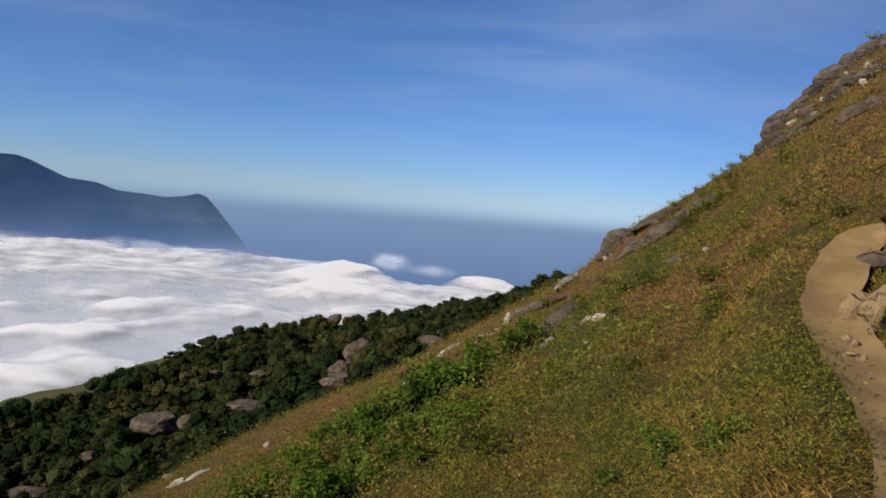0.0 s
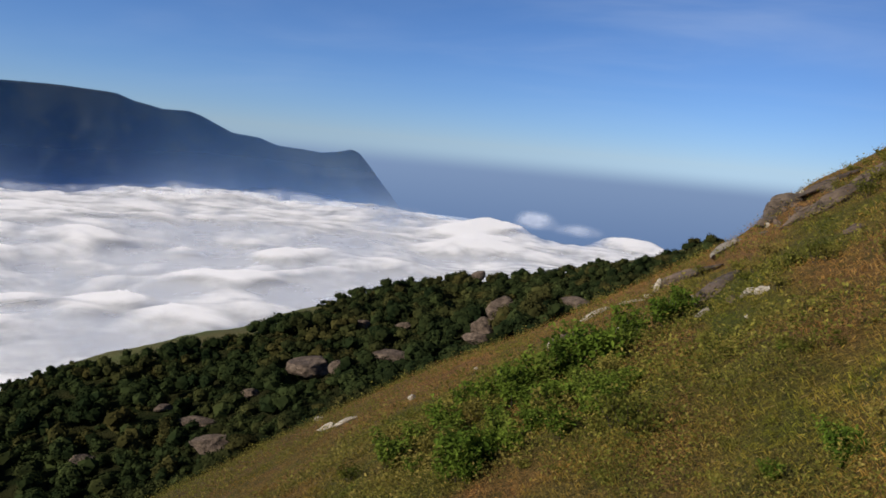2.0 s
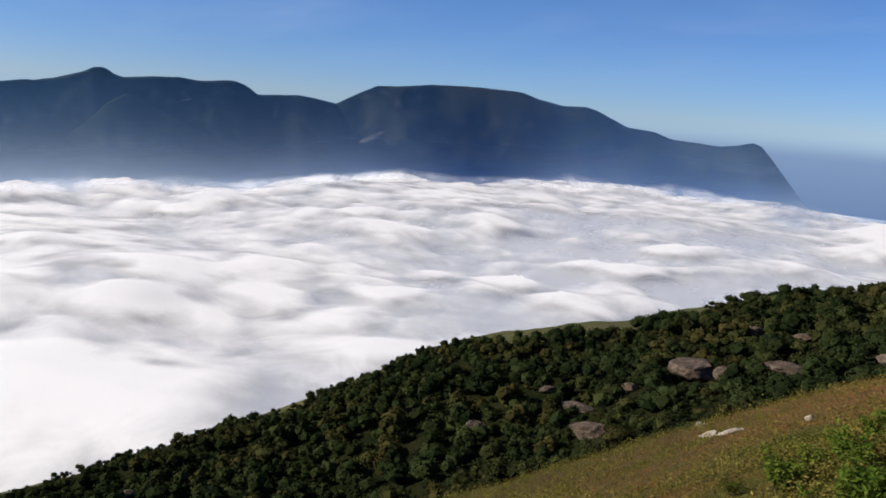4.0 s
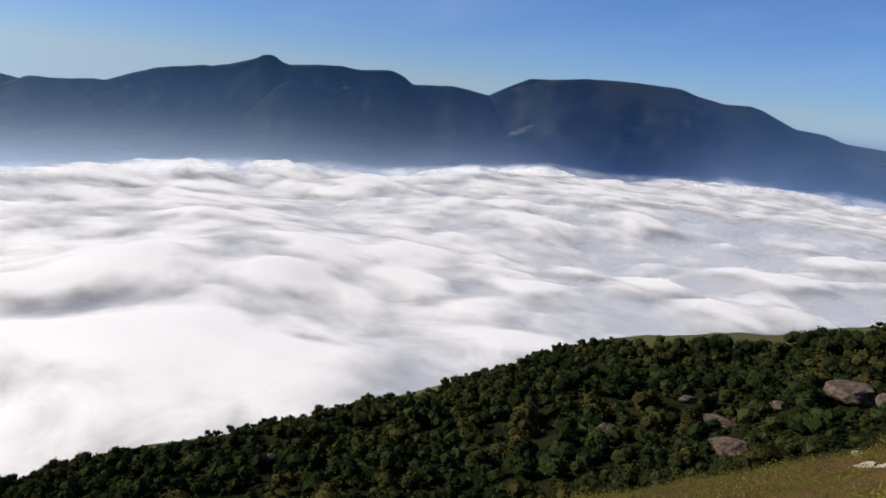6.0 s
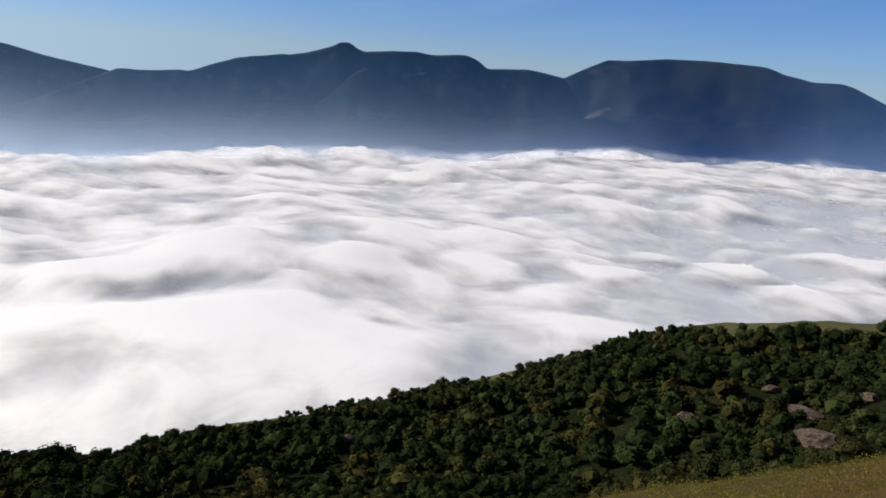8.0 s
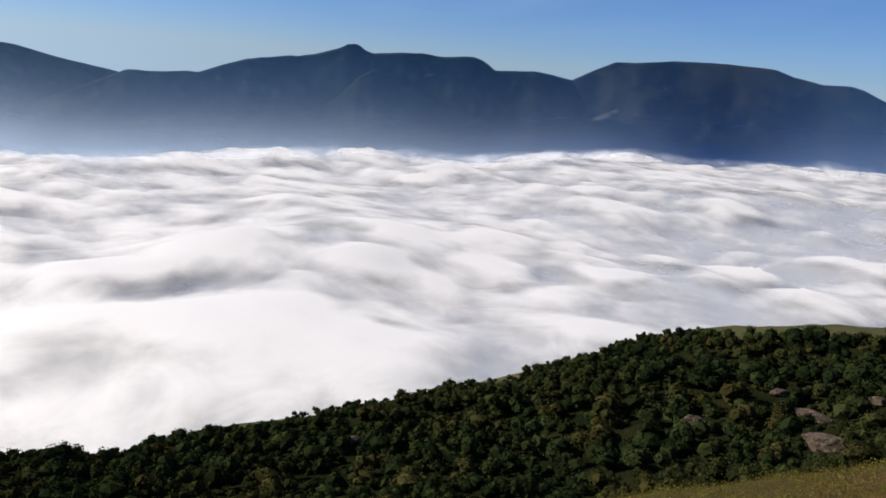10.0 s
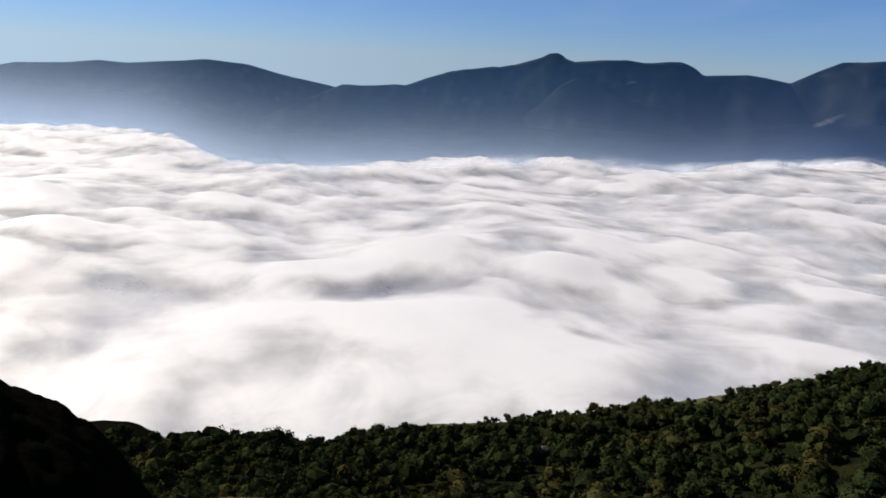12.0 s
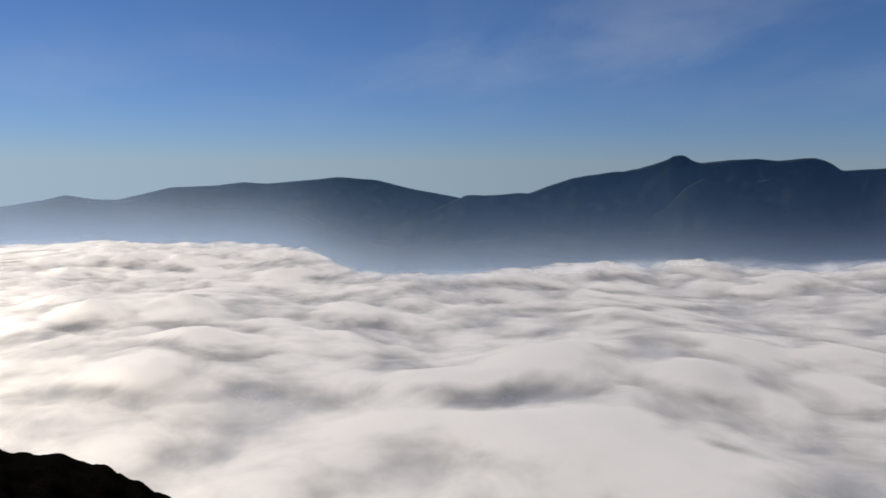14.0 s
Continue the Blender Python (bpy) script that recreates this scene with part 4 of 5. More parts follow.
def slab(b0, h0, b1, h1, wide, thick, seed, mat, label, name="bedrock", group="bedrock slabs on the slope", sink=0.3):
    """A flat tongue of bedrock lying along the slope between two sight points; wide and thick in degrees."""
    ends = []
    for b_, h_ in ((b0, h0), (b1, h1)):
        ends.append(spot(b_, min(meets(b_, h_), float(table(BRINK, b_)) - 0.6)))
    mid = (ends[0] + ends[1]) / 2
    k_ = mid.length * math.tan(radians(1))
    along = (ends[1] - ends[0]).normalized()
    up = Vector((ground(mid.x - 0.4, mid.y) - ground(mid.x + 0.4, mid.y), ground(mid.x, mid.y - 0.4) - ground(mid.x, mid.y + 0.4), 0.8)).normalized()
    out = up.cross(along).normalized()
    up = along.cross(out)
    ob = new(name, rock_mesh(name, ((ends[1] - ends[0]).length * 1.12, wide * k_ * 2.0, thick * k_ * 1.6), seed, mat, 4, 14, 0.07))
    turn = Matrix((along, out, up)).transposed().to_4x4()
    ob.matrix_world = Matrix.Translation(mid + up * thick * k_ * (0.5 - sink)) @ turn
    return tagged(ob, label, "rock", group)


SLABS = [(13.2, -3.3, 16.0, -1.4, 0.9, 0.7), (15.0, -2.2, 18.0, 0.3, 1.0, 0.8), (17.2, -0.4, 20.2, 2.0, 0.8, 0.8), (14.6, -0.9, 17.2, 1.0, 0.6, 0.6), (22.9, 5.6, 25.0, 6.8, 0.8, 0.6), (24.2, 6.4, 26.6, 8.2, 0.7, 0.6),
         (27.0, 7.2, 29.4, 8.8, 0.9, 0.7), (8.7, -9.3, 10.6, -7.0, 0.9, 0.7), (5.9, -8.3, 9.4, -6.6, 0.7, 0.6), (17.0, -3.2, 18.2, -2.4, 0.5, 0.35)]
for i, row in enumerate(SLABS):
    slab(*row, 480 + i, ROCK, "smooth mauve-brown bedrock slab bedded in the grass")
PALE_SLABS = [(9.2, -5.9, 10.5, -4.5, 0.45, 0.5), (0.6, -11.6, 2.2, -10.5, 0.22, 0.3), (2.8, -10.1, 4.6, -9.5, 0.13, 0.2), (11.5, -8.2, 12.3, -7.8, 0.3, 0.4), (12.4, -7.9, 13.1, -7.5, 0.3, 0.4), (8.6, -10.2, 9.3, -9.5, 0.22, 0.3),
              (-18.6, -21.3, -17.2, -20.8, 0.3, 0.35), (-17.2, -20.9, -15.9, -20.3, 0.3, 0.35), (3.0, -12.2, 3.9, -11.3, 0.2, 0.25)]
for i, row in enumerate(PALE_SLABS):
    slab(*row, 520 + i, PALE_ROCK, "sun-bleached pale rock ledge in the grass", "stone", "pale ledges in the grass", 0.25)

rs = np.random.default_rng(12)
for i in range(60):
    b_, h_, w_, t_ = SHOULDER[int(rs.integers(len(SHOULDER)))]
    b_, h_ = b_ + rs.normal() * 0.6, h_ + rs.normal() * 0.4
    r_ = min(meets(b_, h_), float(table(BRINK, b_)) - 0.5)
    g_ = r_ * math.tan(radians(1)) * rs.uniform(0.2, 0.55)
    rock(b_, r_, (g_ * 1.6, g_ * 1.1, g_ * 1.0), 400 + i, ROCK if i % 3 else PALE_ROCK, "small broken rock among the shoulder crags", 0.3, lean=-30.0, name="stone", group="broken rock on the shoulder", level=3)

# stones beside the trail
for i, (b_, h_, w_, t_) in enumerate([(30.4, -4.4, 3.0, 1.8), (31.6, -3.6, 2.8, 2.4), (30.4, -7.0, 1.6, 1.0), (30.9, -8.3, 1.4, 0.9), (29.4, -6.3, 0.5, 0.4)]):
    r_ = meets(b_, h_)
    k_ = r_ * math.tan(radians(1))
    rock(b_, r_, (w_ * k_, w_ * k_ * 0.8, t_ * k_ * 1.5), 360 + i, TAN_ROCK, "pale tan stone beside the footpath", 0.3, name="stone", group="stones by the path", level=3)


# ---- dark knoll ----
KNOLL = [(-160, -14.0), (-125, -15.0), (-111.2, -17.48), (-110.7, -17.99), (-108.1, -18.51), (-107.3, -19.06), (-105.9, -19.56), (-105.1, -19.73), (-103.4, -20.88), (-102.6, -21.05), (-101.9, -21.91), (-99.8, -23.22), (-98.5, -24.04), (-97.7, -24.98), (-97.1, -25.27), (-96.0, -26.55), (-94.8, -27.83), (-94.0, -29.1), (-92.9, -30.57), (-90.3, -36), (-87, -46)]
kb, kr = np.arange(-160, -87, 0.25), np.linspace(14, 38, 100)
KR, KB = np.meshgrid(kr, kb, indexing="ij")
KX, KY = KR * np.sin(np.radians(KB)), KR * np.cos(np.radians(KB))
KZ = KR * np.tan(np.radians(smooth_table(KNOLL, KB, 0.2) + 0.08)) - 0.045 * (KR - 25) ** 2
KZ = KZ + layers(KX, KY, 2.2, 5, 91, 0.6) * 0.34 - 0.02
KZ = KZ + np.round(layers(KX, KY, 5.0, 2, 95) * 5) * 0.07
# The knoll's darkness is mostly in this near-black colour.
tagged(new("knoll", mesh_of("knoll", np.stack([KX, KY, KZ], -1).reshape(-1, 3), sheet_faces(len(kr), len(kb))[:, ::-1], [SHADE_DARK_ROCK])), "dark rocky knoll beside the slope, its shade deepened by near-black colour", "knoll", kind="structure")


# ---- plants ----
def facing_quads(centres, ways, sizes, rng, long=1.0, loose=0.55):
    """Small four-cornered leaves: centre, rough outward way, size. Points and triangles."""
    n = len(centres)
    ways = ways + rng.normal(size=(n, 3)) * loose
    ways /= np.linalg.norm(ways, axis=1, keepdims=True)
    other = rng.normal(size=(n, 3))
    a = np.cross(ways, other)
    a /= np.linalg.norm(a, axis=1, keepdims=True)
    b = np.cross(ways, a)
    s = sizes[:, None] / 2
    pts = np.stack([centres - a * s * long, centres - b * s * 0.75 + ways * s * 0.2, centres + a * s * long, centres + b * s * 0.75 + ways * s * 0.2], 1).reshape(-1, 3)
    i = np.arange(n)[:, None] * 4
    return pts, np.concatenate([i + [0, 1, 2], i + [0, 2, 3]], 1).reshape(-1, 3)


def crown_arrays(rng, width, tall, lumps, leaves, leaf, level):
    """A bushy crown: uneven lumps, each a dark core under loose leaf sprays."""
    pts, tris, base = [], [], 0
    cv, cf = ICO[level]
    for k in range(lumps):
        a, d = rng.uniform(0, 2 * math.pi), width * 0.34 * math.sqrt(rng.uniform(0, 1))
        c = np.array([math.cos(a) * d, math.sin(a) * d, tall * rng.uniform(0.38, 0.80) - 0.25 * d])
        rad = np.array([1, 1, 0.8]) * width * rng.uniform(0.17, 0.30)
        core = cv * rad * 0.84 * (1 + 0.10 * rng.normal(size=(len(cv), 1))) + c
        pts.append(core)
        tris.append(cf + base)
        base += len(core)
        m = leaves // lumps
        w = rng.normal(size=(m, 3))
        w[:, 2] = np.where(w[:, 2] < -0.4, -w[:, 2], w[:, 2])
        w /= np.linalg.norm(w, axis=1, keepdims=True)
        p, t = facing_quads(c + w * rad * rng.uniform(0.78, 1.12, (m, 1)), w, leaf * rng.uniform(0.6, 1.35, m), rng, 1.0, 0.35)
        pts.append(p)
        tris.append(t + base)
        base += len(p)
    return np.concatenate(pts), np.concatenate(tris)


def stick(bm, a, b, r0, r1, sides=6):
    """A tapered limb from a to b."""
    a, b = Vector(a), Vector(b)
    m = (b - a).to_track_quat("Z", "Y").to_matrix()
    rings = []
    for p, r in ((a, r0), (b, r1)):
        rings.append([bm.verts.new(p + m @ Vector((math.cos(t * 2 * math.pi / sides) * r, math.sin(t * 2 * math.pi / sides) * r, 0))) for t in range(sides)])
    for i in range(sides):
        bm.faces.new((rings[0][i], rings[0][(i + 1) % sides], rings[1][(i + 1) % sides], rings[1][i]))


def small_tree(seed, width, tall):
    """Tree: forked trunk and a crown of leaf sprays."""
    rng = np.random.default_rng(seed)
    root = tagged(new("tree"), "dark green bushy hill tree in a dense thicket", "tree", "trees of the thicket")
    bm = bmesh.new()
    stick(bm, (0, 0, -0.5), (0.05, 0.02, tall * 0.35), 0.11, 0.08)
    for k in range(5):
        a = k * 1.3 + rng.uniform(0, 0.6)
        stick(bm, (0.05, 0.02, tall * rng.uniform(0.2, 0.35)), (math.cos(a) * width * 0.28, math.sin(a) * width * 0.28, tall * rng.uniform(0.55, 0.75)), 0.06, 0.02)
    part("trunk", bm, WOOD, root)
    p, t = crown_arrays(rng, width, tall, 10, 920, 0.19, 1)
    crown = new("crown", mesh_of("crown", p, t, [LEAF], smooth=False))
    crown.parent = root
    return root


rng = np.random.default_rng(5)
stand = []
count = 16000
tb = rng.uniform(-116, 10.5, count)
tr = np.sqrt(rng.uniform(58 ** 2, 285 ** 2, count))
lim = smooth_table(SPUR, tb) * 1.01
patchy = layers(tr * np.sin(np.radians(tb)), tr * np.cos(np.radians(tb)), 22, 2, 33)
bare = wooded(tb)
keep = (tr < lim * bare) & (patchy > -0.52) & (tr > np.where(tb < 3, 82, 140))
tb, tr = tb[keep], tr[keep]
ex, ey = tr * np.sin(np.radians(tb)), tr * np.cos(np.radians(tb))
ez = ground_polar(tb, tr)
size = (2.2 + 6.0 * rng.uniform(0, 1, len(tb)) ** 2.0) * np.where(tr > 0.90 * smooth_table(SPUR, tb), np.where(tb > -17, 0.9, 0.45), np.where(tr > 0.82 * smooth_table(SPUR, tb), 0.75, 1.0))
size = size * np.where(tr < 104, 0.62, 1.0) * np.where(tb > -1.5, 0.72, 1.0)
near_rock = np.zeros(len(tb), bool)
for b_, r_, w_ in rock_spots:
    qx, qy = r_ * math.sin(radians(b_)), r_ * math.cos(radians(b_))
    toward = (ex * qx + ey * qy) / r_
    aside = np.abs(ex * qy - ey * qx) / r_
    near_rock |= (aside < w_ * 0.62 + 0.8) & (toward < r_ + 1.5) & (toward > r_ - 9)
seen = (ez + size) / tr > np.tan(np.radians(smooth_table(EDGE, tb))) - 0.015
keep = seen & ~near_rock
tb, tr, ex, ey, ez, size = (q[keep] for q in (tb, tr, ex, ey, ez, size))
# thin out where crowns would stand inside each other
order, cells, chosen = np.argsort(-size), {}, []
for i in order:
    cell = (int(ex[i] // 4), int(ey[i] // 4))
    clash = False
    for dx in (-1, 0, 1):
        for dy in (-1, 0, 1):
            for j in cells.get((cell[0] + dx, cell[1] + dy), ()):
                clash = clash or (ex[i] - ex[j]) ** 2 + (ey[i] - ey[j]) ** 2 < (0.30 * (size[i] + size[j])) ** 2
    if not clash:
        cells.setdefault(cell, []).append(i)
        chosen.append(i)
chosen = np.array(chosen)
by_reach = chosen[np.argsort(tr[chosen])]
singles, rest = by_reach[:280], by_reach[280:]
kinds = [small_tree(500 + k, 1.0 * w, 0.85 * w) for k, w in enumerate((3.0, 3.4, 3.8, 4.2, 3.2, 3.6))]
widths = (3.0, 3.4, 3.8, 4.2, 3.2, 3.6)
for n_, i in enumerate(singles):
    k = n_ % len(kinds)
    g = size[i] / widths[k]
    m = pose(ex[i], ey[i], ez[i] - 0.1, 0, 0, float(rng.uniform(0, 360))) @ Matrix.Diagonal((g, g, g * float(rng.uniform(0.85, 1.15)), 1))
    if n_ < len(kinds):
        kinds[k].matrix_world = m
    else:
        copy_thing(kinds[k], m)
        continue
# single trees standing clear on the crest
for b_, k_, g_ in ((-12.7, 0.985, 0.62), (-13.3, 0.98, 0.5), (-41.9, 0.985, 0.5), (-44.6, 0.98, 0.4), (-64.9, 0.985, 0.75), (-1.6, 0.98, 0.7), (0.6, 0.975, 0.85), (-53.2, 0.985, 0.4)):
    p = spot(b_, float(table(SPUR, b_)) * k_)
    copy_thing(kinds[int(abs(b_) * 10) % len(kinds)], pose(p.x, p.y, p.z + 0.1, 0, 0, b_ * 20) @ Matrix.Diagonal((g_, g_, g_ * 1.15, 1)))
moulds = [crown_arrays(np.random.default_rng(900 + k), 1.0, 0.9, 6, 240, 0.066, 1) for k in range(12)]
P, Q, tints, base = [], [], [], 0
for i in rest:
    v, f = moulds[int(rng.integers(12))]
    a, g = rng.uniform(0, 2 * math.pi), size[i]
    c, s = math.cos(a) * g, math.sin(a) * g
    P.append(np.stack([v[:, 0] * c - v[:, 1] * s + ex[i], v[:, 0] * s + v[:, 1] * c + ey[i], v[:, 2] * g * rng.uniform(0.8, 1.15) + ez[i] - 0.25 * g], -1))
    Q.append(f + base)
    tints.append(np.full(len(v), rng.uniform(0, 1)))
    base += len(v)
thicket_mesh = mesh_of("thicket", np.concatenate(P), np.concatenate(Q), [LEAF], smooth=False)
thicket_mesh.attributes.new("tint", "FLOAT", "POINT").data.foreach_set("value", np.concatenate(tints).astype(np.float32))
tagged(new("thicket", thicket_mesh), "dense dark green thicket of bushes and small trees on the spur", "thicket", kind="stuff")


def tall_shrub(seed, wide):
    """Shrub: upright stems with tiers of narrow drooping leaflets."""
    rg = np.random.default_rng(seed)
    root = tagged(new("shrub"), "bright green feathery shrub in the grass", "shrub", "shrubs on the slope")
    bm = bmesh.new()
    c, w = [], []
    for k in range(10):
        a, l = k * 2.4 + rg.uniform(0, 0.5), wide * 0.45 * math.sqrt((k + 0.5) / 10)
        top = np.array([math.cos(a) * l, math.sin(a) * l, wide * rg.uniform(0.5, 0.85)])
        stick(bm, (math.cos(a) * 0.04, math.sin(a) * 0.04, -0.1), top, 0.012, 0.004, 4)
        for u in np.linspace(0.3, 1.05, 12):
            out = rg.normal(size=(8, 3)) * [1, 1, 0.25]
            out /= np.linalg.norm(out, axis=1, keepdims=True)
            c.append(top * u + out * wide * rg.uniform(0.04, 0.17, (8, 1)))
            w.append(out * 0.35 + [0, 0, 1.0])
    part("stem", bm, WOOD, root)
    c, w = np.concatenate(c), np.concatenate(w)
    p, t = facing_quads(c, w, wide * 0.072 * rg.uniform(0.6, 1.4, len(c)), rg, 1.5)
    leaves = new("foliage", mesh_of("foliage", p, t, [FERN], smooth=False))
    leaves.parent = root
    return root


def leafy_bush(seed, wide):
    """Low bush: stems with oval leaves in sprays."""
    rg = np.random.default_rng(seed)
    root = tagged(new("bush"), "low leafy green bush in dry grass", "bush", "bushes on the slope")
    bm = bmesh.new()
    heads = []
    for k in range(11):
        a, l = k * 2.4, wide * 0.5 * math.sqrt((k + 0.5) / 11)
        top = np.array([math.cos(a) * l, math.sin(a) * l, wide * rg.uniform(0.4, 0.62)])
        heads.append(top)
        stick(bm, (math.cos(a) * 0.03, math.sin(a) * 0.03, -0.1), top, 0.010, 0.004, 4)
    part("stem", bm, WOOD, root)
    c = np.concatenate([np.array([0.3, 0.3, 0.3]) * h + np.array([0.7, 0.7, 0.7]) * h * rg.uniform(0.3, 1.1, (40, 1)) + rg.normal(size=(40, 3)) * wide * 0.085 for h in heads])
    w = rg.normal(size=c.shape) * 0.5 + np.array([0, 0, 1.0])
    p, t = facing_quads(c, w, wide * 0.085 * rg.uniform(0.5, 1.3, len(c)), rg, 1.2)
    leaves = new("foliage", mesh_of("foliage", p, t, [WEED], smooth=False))
    leaves.parent = root
    return root


def plant(kinds_, places, seed):
    rg = np.random.default_rng(seed)
    for n_, (b_, h_, g) in enumerate(places):
        r_ = meets(b_, h_)
        p = spot(b_, r_)
        if n_ >= len(kinds_) and off_trail([p.x], [p.y])[0][0] < TRAIL_HALF + 0.25:
            continue
        g = g * 0.78 if r_ < 30 else g
        m = pose(p.x, p.y, p.z - 0.03, 0, 0, float(rg.uniform(0, 360))) @ Matrix.Diagonal((g, g, g, 1))
        k = n_ % len(kinds_)
        if n_ < len(kinds_):
            kinds_[k].matrix_world = m
        else:
            copy_thing(kinds_[k], m)


plant([tall_shrub(40 + k, 1.0) for k in range(4)],
      [(-7.2, -19.2, 0.9), (-3.8, -18.4, 1.1), (1.6, -15.2, 1.3), (-0.5, -16.4, 1.2), (-1.9, -18.6, 1.0), (-10.9, -22.2, 0.9), (0.4, -15.6, 1.3), (-2.8, -17.4, 1.2),
       (2.8, -14.6, 1.2), (-5.4, -18.6, 1.0), (-8.9, -20.9, 0.9), (4.0, -13.0, 1.2), (7.4, -10.3, 1.3), (6.2, -11.2, 1.1), (18.8, -17.5, 0.4), (24.0, -19.4, 0.4),
       (22.5, -19.0, 0.35), (-1.2, -16.8, 1.2), (-13.0, -23.6, 0.9), (19.4, -18.2, 0.4), (-4.6, -17.6, 1.0), (3.4, -13.9, 1.1)], 3)
plant([leafy_bush(60 + k, 0.9) for k in range(4)],
      [(-8.2, -19.8, 0.9), (-6.2, -19.6, 0.8), (4.1, -18.6, 0.9), (5.5, -19.2, 0.8), (-2.0, -19.6, 0.9), (-12.0, -22.8, 0.9), (0.2, -17.8, 0.9), (1.4, -17.4, 0.8), (21.1, -6.1, 0.9), (20.8, -7.0, 0.8),
       (15.7, -5.2, 1.1), (16.4, -5.0, 1.0), (13.4, -6.4, 1.1), (14.4, -5.8, 1.0), (20.0, -4.4, 1.0), (23.6, -2.6, 0.9), (18.4, 0.4, 1.3), (19.6, 2.2, 1.2), (18.8, 1.6, 1.3), (17.4, 0.0, 1.2),
       (20.4, 3.0, 1.3), (16.2, -0.3, 1.2), (18.0, -0.6, 1.3), (19.2, 0.9, 1.4), (20.0, 1.6, 1.3), (20.8, 2.4, 1.3), (21.6, 3.4, 1.2), (29.8, -6.4, 0.45), (28.2, 0.9, 0.7), (27.0, 1.4, 0.8), (22.4, -11.5, 0.5), (11.0, -12.5, 0.7), (-16.0, -24.6, 0.9), (2.6, -19.4, 0.7), (24.8, 1.0, 0.9),
       (9.4, -12.0, 0.8), (-9.8, -21.6, 0.8), (26.0, 10.8, 1.6), (28.4, 12.1, 1.8), (29.6, 12.4, 1.8), (12.6, -5.4, 1.1), (10.8, -6.6, 1.1), (24.0, 4.4, 1.3), (8.4, -7.2, 1.3)], 4)


rb = np.random.default_rng(88)
lush = []
for k in range(34):
    t_ = rb.uniform(0, 1) ** 0.8
    lush.append((-10.8 + 16.0 * t_ + rb.normal() * 1.2, -23.4 + 8.6 * t_ + rb.normal() * 1.2 - 1.2, rb.uniform(0.6, 1.05)))
plant([tall_shrub(140 + k, 1.0) for k in range(3)], lush, 19)
patch_of = []
for k in range(34):
    t_ = rb.uniform(0, 1)
    patch_of.append((-13 + 16.5 * t_ + rb.normal() * 1.3, -23.4 + 8.6 * t_ + rb.normal() * 0.9, rb.uniform(0.6, 1.1)))
for k in range(110):
    b_ = rb.uniform(-14, 28)
    low_, high_ = max(-23.0, -24 + 0.2 * b_), float(table(EDGE, b_)) - 2.5
    patch_of.append((b_, rb.uniform(low_, max(high_, low_ + 1)), rb.uniform(0.20, 0.50)))
patch_of += [(28.9, -5.9, 0.3), (12.8, -6.8, 0.8), (11.9, -6.4, 0.8), (13.6, -7.4, 0.8), (11.4, -7.2, 0.7), (18.4, 2.0, 1.2), (19.4, 2.9, 1.3), (20.4, 3.8, 1.3), (17.6, 1.4, 1.1), (21.0, 4.5, 1.2), (16.9, 0.8, 1.1)]
plant([leafy_bush(70 + k, 0.9) for k in range(3)], patch_of, 9)
clumps = [(rb.uniform(5, 27), rb.uniform(-21, -11), rb.uniform(0.16, 0.28)) for k in range(12)]
plant([tall_shrub(240 + k, 1.0) for k in range(2)], clumps, 29)


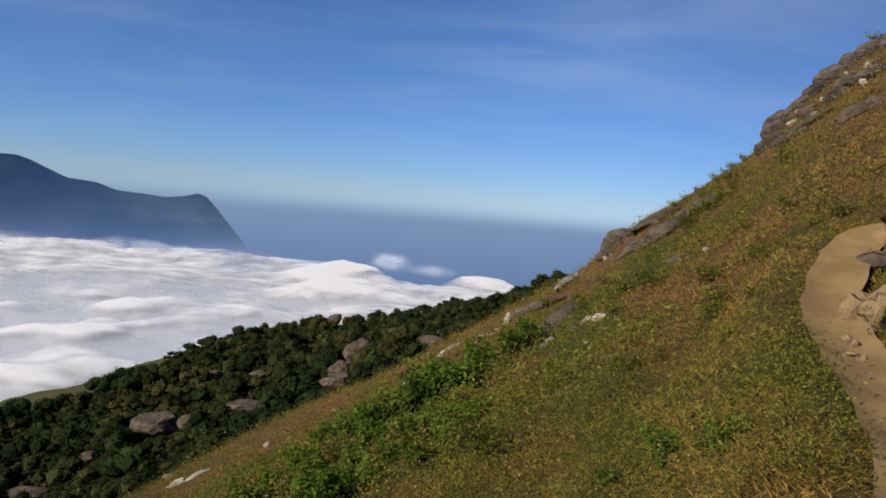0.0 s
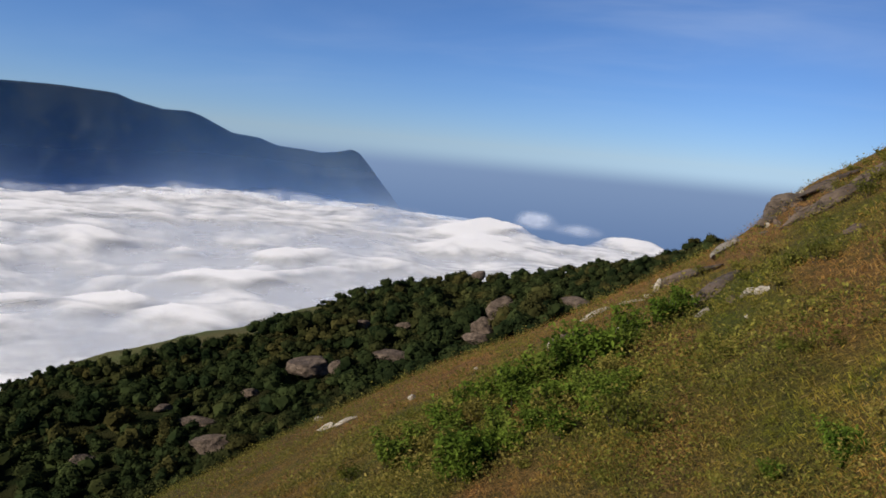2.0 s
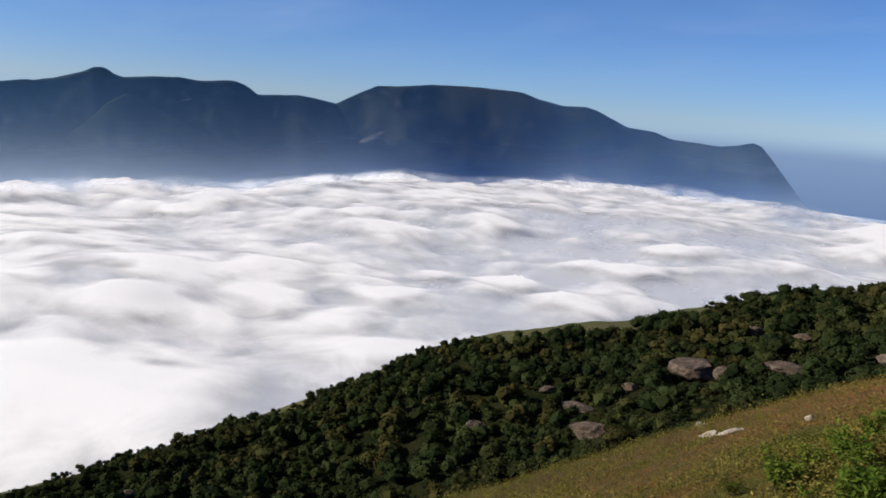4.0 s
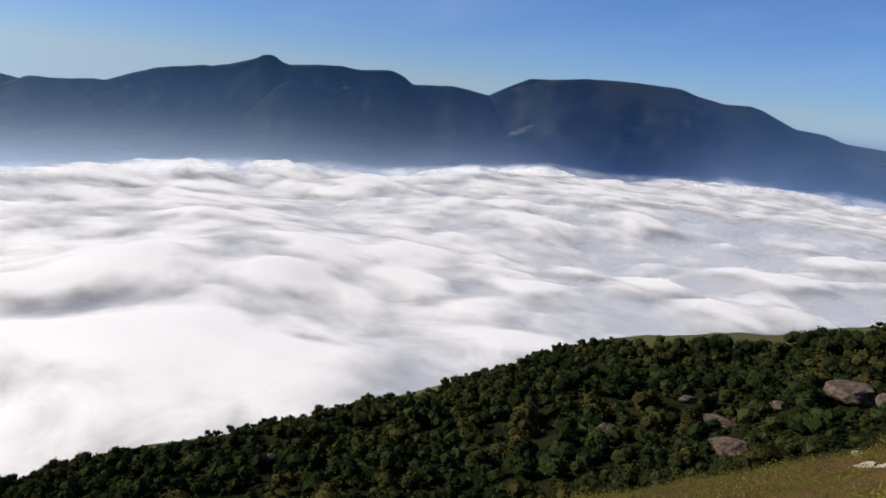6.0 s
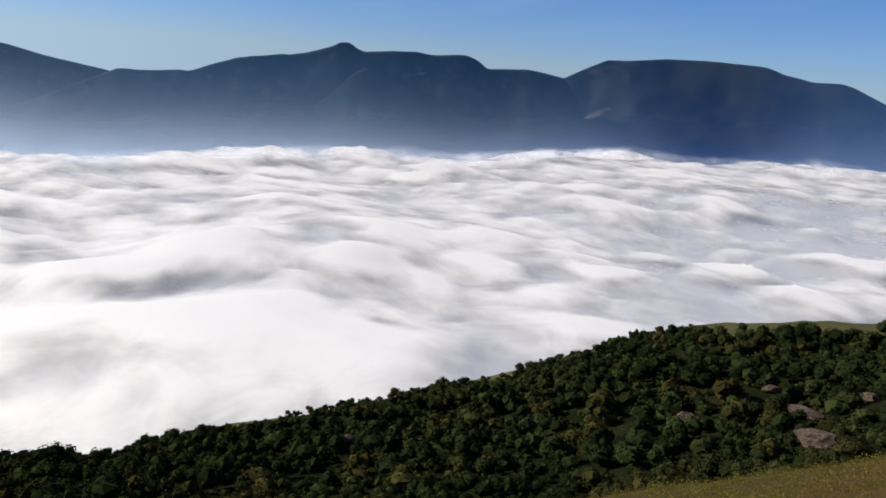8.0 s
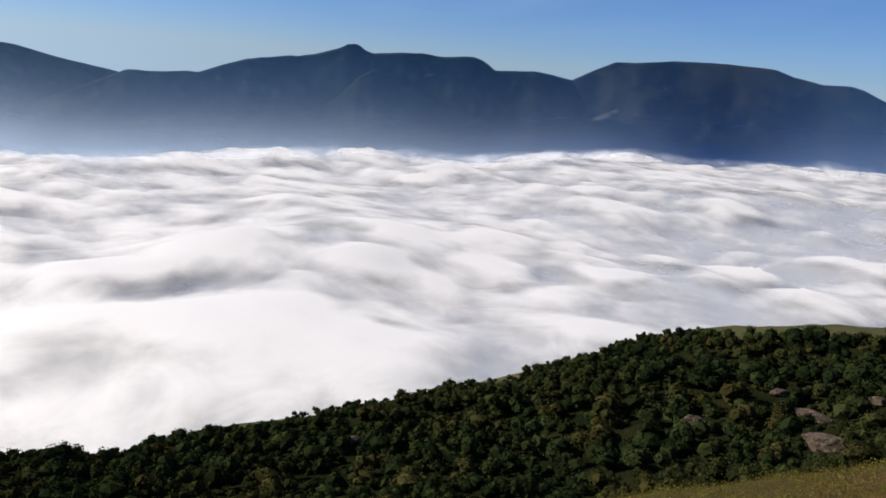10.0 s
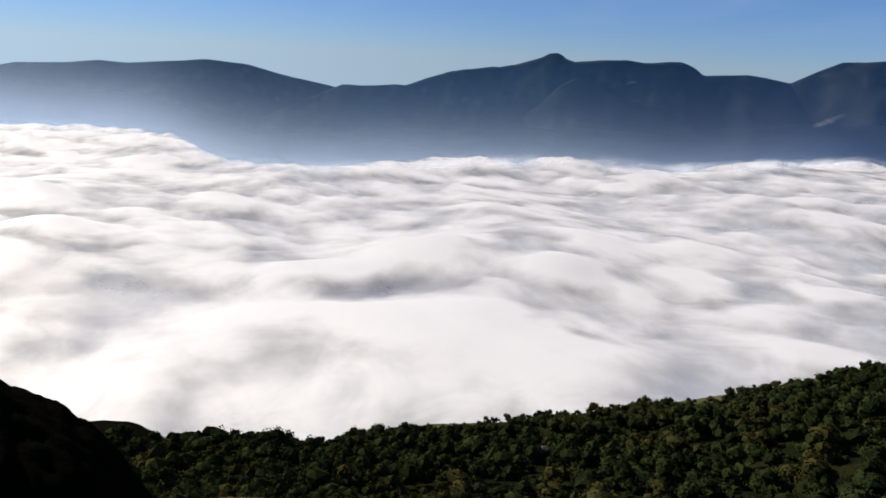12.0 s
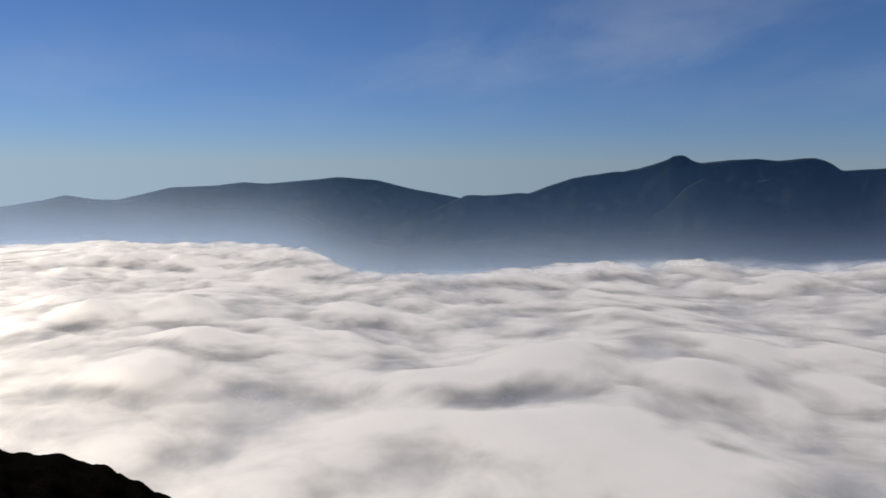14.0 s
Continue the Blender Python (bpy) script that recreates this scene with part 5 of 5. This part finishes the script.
def grass(name, count, low, high, seed, first=-52.0, last=34.0):
    """Tufts of bent blades over the near slope."""
    rg = np.random.default_rng(seed)
    b = rg.uniform(first, last, count)
    r = np.exp(rg.uniform(math.log(low), math.log(high), count))
    inside = r < table(BRINK, b) + 3
    b, r = b[inside], r[inside]
    x, y = r * np.sin(np.radians(b)), r * np.cos(np.radians(b))
    clear_of = off_trail(x, y)[0] > TRAIL_HALF + rg.uniform(-0.05, 0.25, len(x))
    tuft = layers(x, y, 1.6, 3, 15)
    clear_of &= tuft > -0.42
    b, r, x, y, tuft = b[clear_of], r[clear_of], x[clear_of], y[clear_of], tuft[clear_of]
    z = ground_polar(b, r)
    blades = 5
    n = len(x) * blades
    X, Y, Z, R = (np.repeat(q, blades) for q in (x, y, z, r))
    spread = 0.05 + 0.004 * R
    X, Y = X + rg.normal(size=n) * spread, Y + rg.normal(size=n) * spread
    H = (0.035 + 0.055 * rg.uniform(0, 1, n) ** 2 + 0.07 * np.clip(np.repeat(tuft, blades), 0, 1)) * (0.55 + 0.45 * np.clip(R / 14, 0, 1))
    W = (0.0012 + 0.00022 * R) * rg.uniform(0.6, 1.4, n)
    a, lean = rg.uniform(0, 2 * math.pi, n), rg.uniform(0.1, 1.7, n)
    c = rg.uniform(0, 2 * math.pi, n)
    root_ = np.stack([X, Y, Z - 0.02], -1)
    wide = np.stack([np.cos(c), np.sin(c), np.zeros(n)], -1) * W[:, None]
    bend = np.stack([np.cos(a) * lean, np.sin(a) * lean, np.ones(n)], -1)
    bend /= np.linalg.norm(bend, axis=1, keepdims=True)
    midp = root_ + bend * (H * 0.5)[:, None]
    tip = midp + (bend + np.stack([np.cos(a), np.sin(a), -0.25 * np.ones(n)], -1) * 0.5) * (H * 0.5)[:, None]
    pts = np.stack([root_, midp + wide, tip, midp - wide], 1).reshape(-1, 3)
    i = np.arange(n)[:, None] * 4
    tris = np.concatenate([i + [0, 1, 2], i + [0, 2, 3]], 1).reshape(-1, 3)
    return tagged(new(name, mesh_of(name, pts, tris, [BLADE], smooth=False)), "matted olive and reddish dry grass on the slope", "grass", kind="stuff")


def weeds(count, seed):
    """Low broad-leaved weeds through the grass."""
    rg = np.random.default_rng(seed)
    b = rg.uniform(-40, 34, count)
    r = np.exp(rg.uniform(math.log(3.2), math.log(40), count))
    x, y = r * np.sin(np.radians(b)), r * np.cos(np.radians(b))
    ok = (off_trail(x, y)[0] > TRAIL_HALF + 0.1) & (layers(x, y, 2.6, 3, 19) > -0.03)
    b, r, x, y = b[ok], r[ok], x[ok], y[ok]
    z = ground_polar(b, r)
    m = 12
    g = (0.5 + 0.5 * rg.uniform(0, 1, len(x))) * (1 + r / 50)
    c = np.repeat(np.stack([x, y, z], -1), m, 0) + np.abs(rg.normal(size=(len(x) * m, 3))) * np.repeat(g, m)[:, None] * [0, 0, 0.12] + rg.normal(size=(len(x) * m, 3)) * np.repeat(g, m)[:, None] * [0.09, 0.09, 0] + [0, 0, 0.04]
    w = rg.normal(size=c.shape) * 0.4 + [0, 0, 1.0]
    p, t = facing_quads(c, w, np.repeat(g * np.clip(r / 11, 0.4, 1), m) * 0.040 * rg.uniform(0.5, 1.4, len(c)), rg, 1.3)
    me = mesh_of("weeds", p, t, [WEED], smooth=False)
    me.attributes.new("tint", "FLOAT", "POINT").data.foreach_set("value", np.repeat(rg.uniform(0, 1, len(x)), m * 4).astype(np.float32))
    return tagged(new("weeds", me), "small yellow-green broad-leaved weeds among grass", "weeds", kind="stuff")


grass("grass", 78000, 3.6, 48, 21)
grass("grass", 9000, 14, 50, 22, -112.0, -52.0)
grass("grass", 4000, 0.7, 4.5, 24, -180.0, 180.0)
grass("grass", 9000, 2.2, 5.0, 25, -30.0, 44.0)
weeds(22000, 23)
